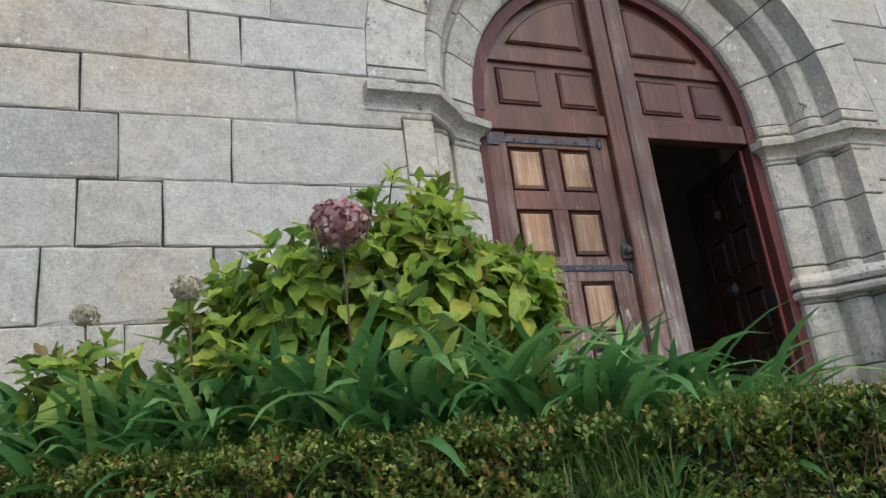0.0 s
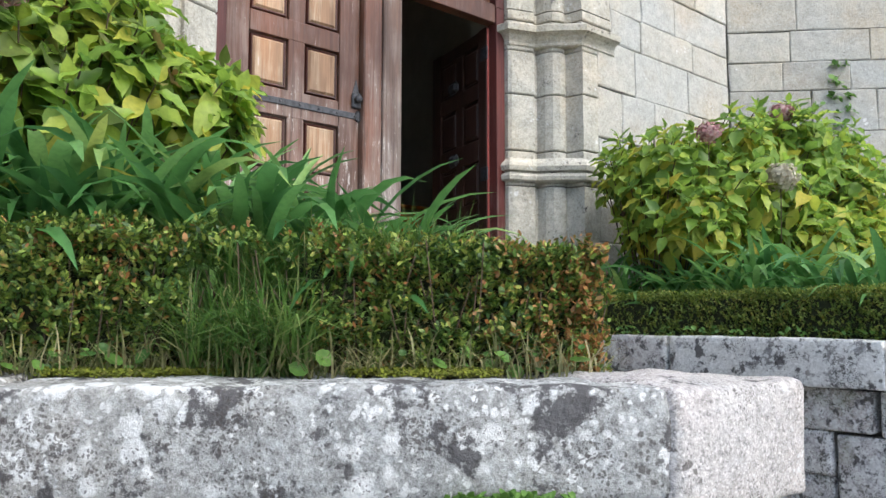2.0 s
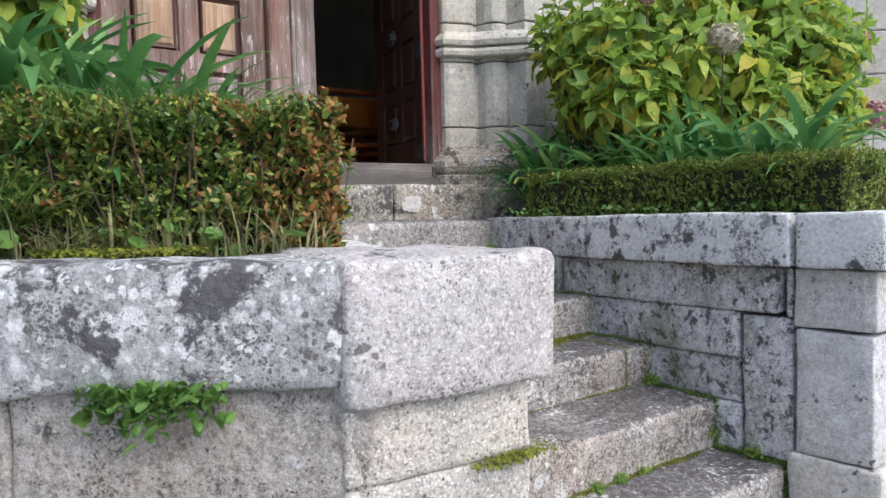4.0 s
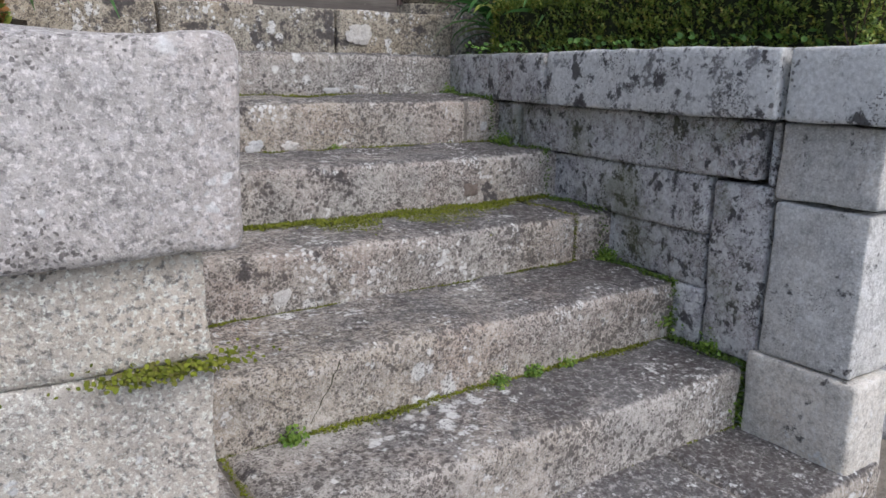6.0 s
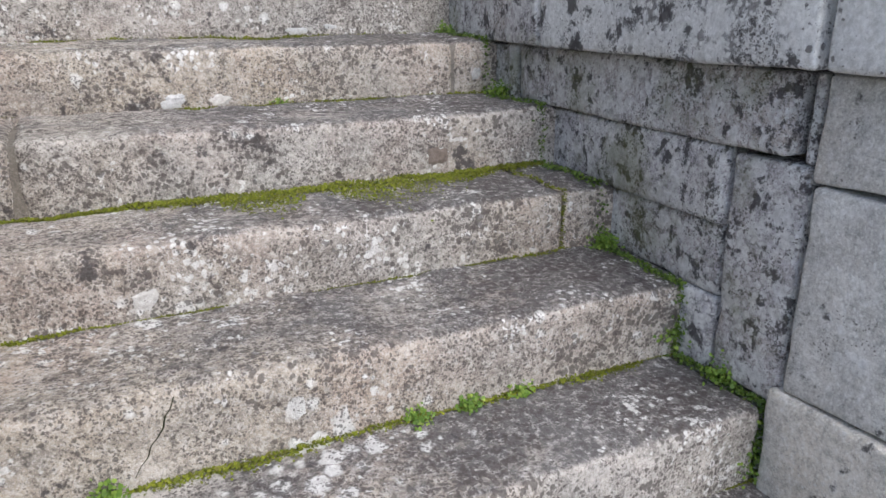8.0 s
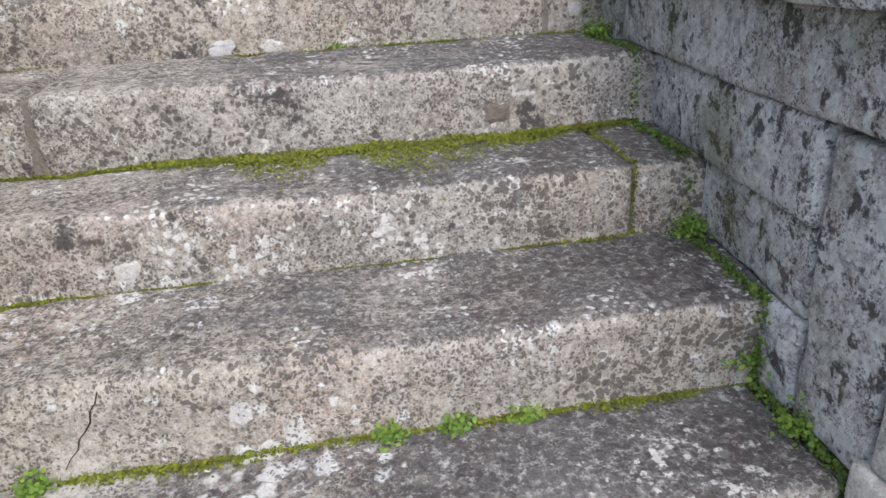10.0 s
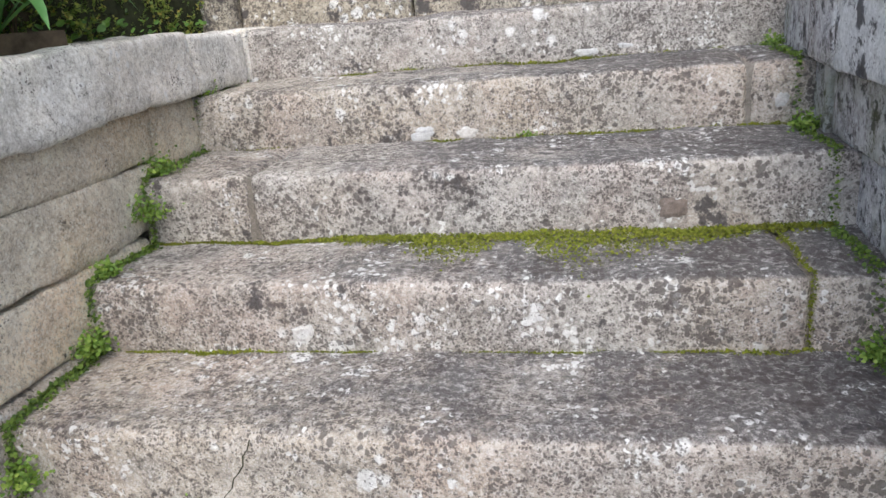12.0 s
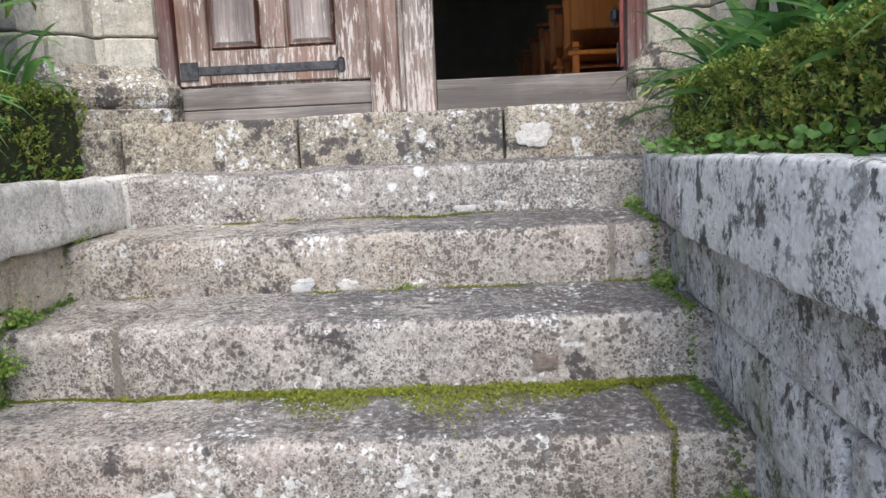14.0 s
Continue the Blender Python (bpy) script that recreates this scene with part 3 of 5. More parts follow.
COURSES_EAST = [GZ, 0.35, 0.70, 1.04, 1.38, 1.72, 2.06, 2.45, 2.85, 3.24, 3.615, 3.88, 4.20, 4.53, 4.88, 5.22, 5.56, 5.90, 6.25, 6.6, 7.0, 7.4]
COURSES_BUTTRESS = [GZ, 0.36, 0.72, 1.08, 1.43, 1.78, 2.13, 2.48, 2.83, 3.18, 3.56, 3.83, 4.12, 4.46, 4.80, 5.14, 5.48, 5.82, 6.2, 6.6, 7.0, 7.4]
BUTTRESS_JOINTS = {3.83: [0.55, 1.24], 3.56: [0.47, 1.06], 3.18: [0.72, 1.28], 2.83: [0.40, 1.10]}

seed = 0
for side, levels in ((-1, COURSES), (1, COURSES_EAST)):
    for ci, (z0, z1) in enumerate(zip(levels, levels[1:])):
        ra, rb = (HALF + 0.60,) * 2 if z1 < 3.72 else (reach(z0), reach(z1))
        if side < 0:
            start, end, tip = -6.9, CX - ra, CX - rb
        else:
            start, end, tip = 3.87, CX + ra, CX + rb
        xs = [start]
        far = min(end, tip) if side < 0 else max(end, tip)
        if side < 0 and z0 in LEFT_JOINTS:
            xs += [-5.9, -4.9, -4.1] + [j for j in LEFT_JOINTS[z0] if j < far - 0.15]
        else:
            r = random.Random(ci * 7 + side)
            x = start
            while True:
                x -= side * r.uniform(0.42, 0.95)
                if side * (x - far) < 0.3:
                    break
                xs.append(x)
        for k, a in enumerate(xs):
            last = k == len(xs) - 1
            b, tb = (end, tip) if last else (xs[k + 1], xs[k + 1])
            seed += 1
            if side < 0:
                me, m = ashlar("ashlar_block", a, b, z0, z1, FY, ASHLAR, seed=seed, top=(a, tb))
            else:
                me, m = ashlar("ashlar_block", b, a, z0, z1, FY, ASHLAR, seed=seed, top=(tb, a))
            part("ashlar_block", me, wall_front, "", m)

# oblique buttress at the corner of the front
wall_buttress = thing("wall_buttress", "diagonal granite buttress at the corner of the church front", "wall", kind="structure")
BA, BB = Vector((3.87, 0.68)), Vector((4.93, -0.42))
bd = (BB - BA)
bl = bd.length
bd.normalize()
bang = math.degrees(math.atan2(bd.y, bd.x))
bmat = pose(BA.x, BA.y, 0, 0, 0, bang)
part("core", box_mesh("core", (-0.3, 0.05, GZ), (bl - 0.02, 1.4, 7.4), MORTAR, 0), wall_buttress, "", bmat)
for ci, (z0, z1) in enumerate(zip(COURSES_BUTTRESS, COURSES_BUTTRESS[1:])):
    r = random.Random(ci + 90)
    xs = [0.0, 0.35 + 0.5 * r.random(), 1.05 + 0.2 * r.random(), bl] if ci % 2 else [0.0, 0.55 + 0.4 * r.random(), bl]
    if z0 in BUTTRESS_JOINTS:
        xs = [0.0] + BUTTRESS_JOINTS[z0] + [bl]
    for a, b in zip(xs, xs[1:]):
        seed += 1
        me, m = ashlar("ashlar_block", a, b, z0, z1, 0, ASHLAR, seed=seed)
        part("ashlar_block", me, wall_buttress, "", bmat @ m)
    me, m = ashlar("ashlar_block", 0, 1.3, z0, z1, 0, ASHLAR, seed=seed + 500)
    part("ashlar_block", me, wall_buttress, "", bmat @ pose(bl, 0, 0, 0, 0, 90) @ m)

# body of the church behind the front
church_shell = thing("church_body", "plain rendered church nave behind the granite front", "building", kind="structure")
# unseen opening left at y 9.6 to 10.7, added to let daylight in
for y0, y1, z0, z1 in ((FY + 0.76, 3.6, GZ, 7.4), (4.7, 6.6, GZ, 7.4), (7.7, 9.6, GZ, 7.4), (10.7, 14, GZ, 7.4)) + ((3.6, 4.7, GZ, 7.4), (6.6, 7.7, GZ, 7.4), (9.6, 10.7, GZ, 3.8), (9.6, 10.7, 6.2, 7.4)):
    part("wall_west", box_mesh("wall_west", (-7.0, y0, z0), (-6.4, y1, z1), PLASTER, 0), church_shell)
part("wall_east", box_mesh("wall_east", (3.4, 2.2, GZ), (4.0, 14, 7.4), PLASTER, 0), church_shell)
part("wall_back", box_mesh("wall_back", (-6.4, 13.4, GZ), (3.4, 14, 7.4), PLASTER, 0), church_shell)
part("wall_link", box_mesh("wall_link", (3.4, FY + 0.76, GZ), (4.0, 2.2, 7.4), PLASTER, 0), church_shell)
part("roof", prism("roof", [(-7.2, FY - 0.1), (4.2, FY - 0.1), (4.2, 14.2), (-7.2, 14.2)], 7.6, 7.8, ROOFTILE), church_shell)
tagged(new("ceiling", box_mesh("ceiling", (-6.4, FY + 0.76, 7.2), (3.4, 13.4, 7.38), PLASTER, 0)), "dim plastered nave ceiling", "ceiling", kind="structure")
tagged(new("floor", box_mesh("floor", (-6.4, FY + 0.5, 1.45), (3.4, 13.4, 1.66), INNERFLOOR, 0)), "brown wooden church floor in shade", "floor", kind="structure")

# ---- stairs ----
stairs = thing("stairs", "worn lichen-spotted granite steps with mossy joints", "stairs", kind="structure")
# top, front, left end, right end, joints
STEPS = [(1.40, 0.39, -0.91, 1.21, []), (1.20, -0.03, -0.86, 1.22, [0.99]), (1.0, -0.43, -0.82, 1.235, [-0.46]), (0.795, -0.77, -0.815, 1.225, [0.985]),
         (0.60, -1.14, -0.81, 1.20, []), (0.385, -1.455, -0.81, 1.125, [-0.53]), (0.165, -1.85, -0.9, 1.3, [-0.1, 0.75])]
tops = [s[0] for s in STEPS]
fronts = [s[1] for s in STEPS]
for i, (top, front, xl, xr, joints) in enumerate(STEPS):
    back = (fronts[i - 1] + 0.10) if i else 0.80
    low = (tops[i + 1] - 0.06) if i + 1 < len(STEPS) else GZ - 0.1
    xs = [xl] + joints + [xr]
    for a, b in zip(xs, xs[1:]):
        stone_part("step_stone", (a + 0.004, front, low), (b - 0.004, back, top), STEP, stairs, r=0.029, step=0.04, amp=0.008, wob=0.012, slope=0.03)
    for j in joints:
        part("joint_fill", box_mesh("joint_fill", (j - 0.02, front + 0.012, low), (j + 0.02, back - 0.02, top - 0.008), MORTAR, 0.004), stairs)
for a, b in ((-1.45, -0.905), (1.395, 1.95)):
    stone_part("plinth_stone", (a, 0.60, 1.30), (b, 0.95, 1.60), SILL, stairs, r=0.02, step=0.06, amp=0.006, wob=0.008)
sill_xs = [-0.90, -0.16, 0.69, 1.39]
for a, b in zip(sill_xs, sill_xs[1:]):
    stone_part("sill_stone", (a + 0.004, 0.675, 1.36), (b - 0.004, 1.5, 1.62), SILL, stairs, r=0.018, step=0.05, amp=0.005, wob=0.006)

# ---- retaining walls ----
wall_left = thing("wall_left", "granite retaining wall with lichen-blotched coping beside the steps", "wall", kind="structure")
wall_right = thing("wall_right", "dark lichen-stained granite wall with coping beside the steps", "wall", kind="structure")


# the front of the left terrace leans back slightly, and its coping rises, away from the steps
def front_stone(x0, x1, z0, z1, mat, proud=0.0, depth=0.34, tilt=0.0, **kw):
    xm = (x0 + x1) / 2
    yc = -1.975 + (-0.75 - xm) * 0.10 - proud
    stone_part(kw.pop("name", "wall_stone"), (x0 + 0.002, yc, z0), (x1 - 0.002, yc + depth, z1), mat, wall_left, turn=-5.7, tilt=tilt, **kw)


# the rest of the terrace front runs back obliquely to the church
def along(s, o):
    """Point of the oblique front: s along it from the corner, o inwards from its face."""
    return -1.14 - 0.785 * s + 0.62 * o, -1.94 + 0.62 * s + 0.785 * o


SKEW = -38.3


def skew_stone(name, s0, s1, z0, z1, mat, back, depth, **kw):
    x, y = along((s0 + s1) / 2, back + depth / 2)
    L = (s1 - s0) / 2 - 0.002
    stone_part(name, (x - L, y - depth / 2, z0), (x + L, y + depth / 2, z1), mat, wall_left, turn=SKEW, **kw)


front_stone(-1.155, -0.700, 1.115, 1.372, PALECAP, 0.0, 0.42, 0.5, name="coping_stone", r=0.022, step=0.045, amp=0.008, wob=0.012)
for a, b, z0, z1 in ((0.030, 1.37, 1.155, 1.372), (1.385, 2.5, 1.17, 1.38), (2.51, 3.9, 1.17, 1.385)):
    skew_stone("coping_stone", a, b, z0, z1, CAP, 0.0, 0.40, r=0.02, step=0.045, amp=0.009, wob=0.012)
for z0, z1 in ((0.975, 1.118), (0.62, 0.972), (0.3, 0.617), (-0.08, 0.297)):
    front_stone(-1.15, -0.745, z0, z1, PIER, -0.035, 0.3, r=0.012, step=0.05, amp=0.007, wob=0.012)
for z0, z1, cuts in ((0.87, 1.153, (0.0, 0.62, 1.35, 2.3, 3.8)), (0.45, 0.865, (0.0, 0.8, 1.6, 2.6, 3.8)), (-0.08, 0.445, (0.0, 1.1, 2.2, 3.8))):
    for a, b in zip(cuts, cuts[1:]):
        skew_stone("wall_stone", a, b, z0, z1, RUBBLE, 0.035, 0.3, r=0.014, step=0.05, amp=0.010, wob=0.012)
# side of the left terrace, facing the steps
for y0, y1, z0, z1, mt, nm in ((-1.60, -0.06, 1.185, 1.385, LEFTCAP, "coping_stone"), (-0.05, 0.36, 1.21, 1.405, LEFTCAP, "coping_stone"), (0.37, 0.74, 1.20, 1.41, LEFTCAP, "coping_stone"),
                               (-1.62, -0.32, 1.045, 1.20, TAN, "wall_stone"), (-0.315, 0.40, 1.0, 1.20, TAN, "wall_stone"), (-1.62, -0.32, 0.84, 1.042, TAN, "wall_stone"),
                               (-1.62, -0.42, 0.635, 0.837, TAN, "wall_stone"), (-1.62, -0.75, 0.42, 0.632, RUBBLE, "wall_stone"), (-1.62, -0.9, -0.05, 0.417, RUBBLE, "wall_stone")):
    ov = 0.04 if nm == "coping_stone" else 0.0
    stone_part(nm, (-1.12, y0 + 0.002, z0), (-0.795 + ov + 0.012 * noise.noise(Vector((y0, z0, 3))), y1 - 0.004, z1), mt, wall_left, pitch=2.3 if y1 == -0.06 else 0.0, r=0.02, step=0.045, amp=0.012, wob=0.018)
# right wall: splayed, it opens towards the door
for y0, y1, z0, z1, x0, mt, nm, tn in ((-1.86, -1.53, 1.195, 1.41, 1.05, PALESIDE, "coping_stone", 0), (-1.52, -0.445, 1.195, 1.412, 1.068, SIDECAP, "coping_stone", -2.2), (-0.435, 0.42, 1.20, 1.408, 1.14, DARKWALL, "coping_stone", -6.0),
                                       (-0.20, 0.0, 0.99, 1.195, 1.165, DARKWALL, "wall_stone", -5), (-1.44, -0.21, 1.0, 1.19, 1.135, DARKWALL, "wall_stone", -3.2), (0.005, 0.4, 1.0, 1.195, 1.20, DARKWALL, "wall_stone", 0),
                                       (-1.26, -0.30, 0.795, 0.995, 1.152, DARKWALL, "wall_stone", -4.0), (-1.262, -0.60, 0.60, 0.79, 1.158, DARKWALL, "wall_stone", -4),
                                       (-1.485, -1.27, 0.40, 0.985, 1.12, DARKWALL, "wall_stone", 0), (-1.262, -0.95, 0.385, 0.597, 1.125, DARKWALL, "wall_stone", 0),
                                       (-1.485, -1.45, 0.985, 1.19, 1.13, DARKWALL, "wall_stone", 0),
                                       (-1.81, -1.49, 0.955, 1.19, 1.115, RIGHTPIER, "pier_stone", 0), (-1.80, -1.50, 0.455, 0.95, 1.11, RIGHTPIER, "pier_stone", 0), (-1.83, -1.47, -0.05, 0.45, 1.10, RIGHTPIER, "pier_stone", 0),
                                       (-1.465, -0.5, 0.1, 0.38, 1.13, DARKWALL, "wall_stone", 0)):
    xb = x0 + (0.34 if nm == "coping_stone" else 0.22 if nm == "pier_stone" else 0.30)
    stone_part(nm, (x0, y0 + 0.002, z0), (xb, y1 - 0.002, z1), mt, wall_right, turn=tn, r=0.014, step=0.05, amp=0.006, wob=0.008)
part("core", box_mesh("core", (1.23, -1.45, GZ), (1.40, 0.69, 1.19), MORTAR, 0), wall_right)
part("core", box_mesh("core", (-1.12, -1.6, GZ), (-0.84, 0.69, 1.19), MORTAR, 0), wall_left)
part("core", prism("core", [along(3.9, 0.07), along(0.0, 0.07), (-0.86, -1.86), (-0.84, -1.5), along(3.9, 0.45)], GZ, 1.14, MORTAR), wall_left)
# far side of the right bed
bed_wall = [(1.40, -1.30), (3.3, -0.55), (4.55, -0.06), (4.55, 0.2), (3.3, -0.25), (1.40, -1.0)]
part("bed_wall", prism("bed_wall", bed_wall, GZ, 1.36, PIER), wall_right)

bed_left = tagged(new("flower_bed", prism("bed", [along(0.1, 0.25), (-1.0, -1.62), (-0.98, FY + 0.03), (-4.2, FY + 0.03), along(3.6, 0.25)], 0.9, 1.36, SOIL)), "dark soil of the raised bed under the church wall", "flower bed", kind="structure")
for s0, o0, zt in ((0.55, 0.70, 1.44), (0.85, 0.69, 1.50), (1.15, 0.68, 1.565)):
    part("soil_mound", prism("soil_mound", [along(s0, o0), along(s0, 1.25), along(3.3, 1.25), along(3.6, o0)], 1.3, zt, SOIL), bed_left)
bed_right = tagged(new("flower_bed", prism("bed", [(1.25, -1.7), (1.41, -1.7), (1.42, -1.05), (3.3, -0.30), (4.2, 0.05), (3.9, FY + 0.03), (1.2, FY + 0.03)], 0.9, 1.385, SOIL)), "dark soil of the raised bed beside the steps", "flower bed", kind="structure")

# ---- doors ----
def wood_box(name, x0, x1, z0, z1, y0, y1, mat, parent, label="", bev=0.004):
    return part(name, box_mesh(name, (x0, y0, z0), (x1, y1, z1), mat, bev), parent, label)


def raised_panel(x0, x1, z0, z1, y, mat, parent, depth=0.016, edge=0.03):
    v = [(x0, y + depth, z0), (x1, y + depth, z0), (x1, y + depth, z1), (x0, y + depth, z1)]
    v += [(x0 + 0.008, y + 0.002, z0 + 0.008), (x1 - 0.008, y + 0.002, z0 + 0.008), (x1 - 0.008, y + 0.002, z1 - 0.008), (x0 + 0.008, y + 0.002, z1 - 0.008)]
    e = 0.018
    v += [(x0 + e, y + 0.006, z0 + e), (x1 - e, y + 0.006, z0 + e), (x1 - e, y + 0.006, z1 - e), (x0 + e, y + 0.006, z1 - e)]
    e = edge
    v += [(x0 + e, y - 0.004, z0 + e), (x1 - e, y - 0.004, z0 + e), (x1 - e, y - 0.004, z1 - e), (x0 + e, y - 0.004, z1 - e)]
    f = [[k + i, k + (i + 1) % 4, k + 4 + (i + 1) % 4, k + 4 + i] for k in (0, 4, 8) for i in range(4)] + [[12, 13, 14, 15]]
    me = mesh("panel", v, f, mat)
    # border faces: dark red, with the shadow line painted in
    me.materials.append(SHADEMOULD if mat is not SHADEDWOOD else SHADEDWOOD)
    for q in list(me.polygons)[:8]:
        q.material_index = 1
    return part("panel", me, parent, "bleached raised panel" if mat is BAREWOOD else "")


ROWS = [(3.265, 3.545), (2.835, 3.125), (2.36, 2.66), (1.965, 2.25)]


def leaf_parts(door, x0, x1, y, panel_mat=BAREWOOD, body=DOORWOOD):
    w = x1 - x0
    cols = [(x0 + 0.155, x0 + 0.385), (x0 + 0.515, x0 + 0.735)]
    wood_box("backing", x0 + 0.01, x1 - 0.01, 1.70, 3.64, y + 0.03, y + 0.05, body, door)
    wood_box("stile", x0, x0 + 0.145, 1.80, 3.655, y, y + 0.05, body, door)
    wood_box("stile", cols[1][1] + 0.01, x1, 1.80, 3.655, y, y + 0.05, body, door)
    wood_box("muntin", cols[0][1] + 0.01, cols[1][0] - 0.01, 1.96, 3.55, y + 0.004, y + 0.05, body, door)
    edges = [3.655] + [z for r in ROWS for z in (r[1], r[0])] + [1.80]
    for a, b in zip(edges[::2], edges[1::2]):
        wood_box("rail", x0 + 0.147, cols[1][1] + 0.008, b + 0.008, a - 0.008, y + 0.002, y + 0.05, body, door)
    wood_box("kick_board", x0, x1, 1.69, 1.792, y + 0.006, y + 0.05, GREYWOOD if body is DOORWOOD else body, door, "weathered grey kick board")
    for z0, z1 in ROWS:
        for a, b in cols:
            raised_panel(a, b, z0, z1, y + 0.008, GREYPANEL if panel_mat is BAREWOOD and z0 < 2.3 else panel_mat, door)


def stud(x, y, z, r=0.009):
    bm = bmesh.new()
    bmesh.ops.create_icosphere(bm, subdivisions=1, radius=r)
    for v in bm.verts:
        v.co.y *= 0.6
        v.co += Vector((x, y, z))
    me = bpy.data.meshes.new("stud")
    bm.to_mesh(me)
    bm.free()
    me.materials.append(IRON)
    return me


def strap_hinge(door, x0, x1, z, y, plate):
    s = part("strap_hinge", box_mesh("strap_hinge", (x0, y - 0.006, z - 0.02), (x1, y, z + 0.02), IRON, 0.003), door, "black iron strap")
    if plate:
        part("plate", box_mesh("plate", (x0 - 0.01, y - 0.010, z - 0.042), (x0 + 0.075, y - 0.0065, z + 0.042), IRON, 0.002), s)
    for i in range(6):
        part("stud", stud(x0 + 0.03 + (x1 - x0 - 0.05) * i / 5, y - 0.010, z), s)
    part("end_scroll", box_mesh("end_scroll", (x1 - 0.012, y - 0.008, z - 0.034), (x1 + 0.022, y - 0.001, z + 0.034), IRON, 0.010), s)


DF = 1.095
door_1 = thing("door_1", "closed panelled wooden door leaf, worn brown paint and bleached panels", "door", kind="structure")
leaf_parts(door_1, -0.785, 0.105, DF)
strap_hinge(door_1, -0.765, 0.03, 3.598, DF, True)
strap_hinge(door_1, -0.60, 0.09, 2.752, DF, False)
strap_hinge(door_1, -0.765, -0.03, 1.868, DF, True)
lock = part("lock", box_mesh("lock", (0.045, DF - 0.02, 2.80), (0.115, DF - 0.001, 2.90), IRON, 0.008), door_1, "black iron lock with a pointed plate")
part("lock_plate", mesh("lock_plate", [(0.055, DF - 0.004, 2.9), (0.105, DF - 0.004, 2.9), (0.08, DF - 0.004, 2.99), (0.055, DF - 0.0005, 2.9), (0.105, DF - 0.0005, 2.9), (0.08, DF - 0.0005, 2.99)],
                        [[0, 1, 2], [1, 4, 5, 2], [0, 2, 5, 3]], IRON), lock)
bm = bmesh.new()
bmesh.ops.create_uvsphere(bm, u_segments=12, v_segments=8, radius=0.026)
for v in bm.verts:
    v.co += Vector((0.08, DF - 0.035, 2.855))
me = bpy.data.meshes.new("knob")
bm.to_mesh(me)
bm.free()
me.materials.append(IRON)
part("knob", me, lock)

door_2 = thing("door_2", "panelled wooden door leaf standing open into the dark church", "door", kind="structure")
leaf_parts(door_2, -0.86, 0.0, 0.0, SHADEDWOOD, SHADEDWOOD)
for z in (3.45, 2.55, 1.86):
    part("hinge", box_mesh("hinge", (-0.07, -0.012, z - 0.05), (0.03, -0.002, z + 0.05), IRON, 0.004), door_2, "iron hinge")
for z in (3.30, 2.72, 2.1):
    part("iron_boss", box_mesh("iron_boss", (-0.52, -0.05, z - 0.05), (-0.38, -0.002, z + 0.05), IRON, 0.03), door_2)
for y0 in (0.003, 0.030):
    part("edge_strip", box_mesh("edge_strip", (0.0005, y0, 1.80), (0.010, y0 + 0.018, 3.64), EDGEWOOD, 0.002), door_2, "red painted edge strip")
door_2.matrix_basis = pose(1.255, 1.15, 0, 0, 0, -102)

door_frame = thing("door_frame", "dark red-brown wooden door frame with arched head", "door frame", kind="structure")
wood_box("jamb", CX - HALF + 0.002, -0.79, 1.621, SPRING, 1.06, 1.16, REDWOOD, door_frame)
wood_box("jamb", 1.275, CX + HALF - 0.002, 1.621, SPRING, 1.06, 1.16, REDWOOD, door_frame)
wood_box("mullion", 0.11, 0.247, 1.621, 4.78, 1.045, 1.16, DOORWOOD, door_frame, "weathered central post", 0.008)
wood_box("mullion", 0.268, 0.405, 1.621, 4.78, 1.045, 1.16, POSTWOOD, door_frame, "weathered central post", 0.008)
wood_box("cover_strip", 0.2475, 0.2675, 1.64, 4.75, 1.030, 1.10, POSTWOOD, door_frame, "pale flaking cover strip", 0.006)
wood_box("transom", -0.79, 0.108, 3.66, 3.80, 1.07, 1.16, DOORWOOD, door_frame)
wood_box("transom", 0.407, 1.273, 3.66, 3.80, 1.07, 1.16, DOORWOOD, door_frame)
wood_box("threshold", 0.407, 1.273, 1.621, 1.775, 1.075, 1.16, GREYWOOD, door_frame, "weathered grey threshold board")
wood_box("threshold", -0.79, 0.108, 1.621, 1.686, 1.085, 1.16, GREYWOOD, door_frame, "weathered grey threshold board")
ring_v, ring_f, RN = [], [], 28
for i in range(RN + 1):
    a = math.pi * i / RN
    for rr, yy in ((RAD - 0.005, 1.06), (RAD - 0.09, 1.06), (RAD - 0.09, 1.15), (RAD - 0.005, 1.15)):
        ring_v.append((CX + rr * math.cos(a), yy, SPRING + rr * math.sin(a)))
for i in range(RN):
    for k in range(4):
        ring_f.append([i * 4 + k, i * 4 + (k + 1) % 4, (i + 1) * 4 + (k + 1) % 4, (i + 1) * 4 + k])
part("arched_head", mesh("arched_head", ring_v, ring_f, REDWOOD), door_frame)
disc = [(CX + (RAD - 0.02) * math.cos(math.pi * i / 24), SPRING + (RAD - 0.02) * math.sin(math.pi * i / 24)) for i in range(25)]
part("tympanum_board", mesh("tympanum_board", [(x, y, z) for y in (1.115, 1.15) for x, z in disc], [list(range(25)), list(range(25, 50))[::-1]] + [[i, 25 + i, 26 + i, i + 1] for i in range(24)], DOORWOOD), door_frame)
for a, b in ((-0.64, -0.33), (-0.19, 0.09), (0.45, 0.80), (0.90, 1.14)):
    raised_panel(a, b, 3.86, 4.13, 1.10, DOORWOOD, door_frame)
wood_box("rail", -0.74, 0.108, 4.17, 4.27, 1.09, 1.12, DOORWOOD, door_frame)
wood_box("rail", 0.407, 1.24, 4.17, 4.27, 1.09, 1.12, DOORWOOD, door_frame)
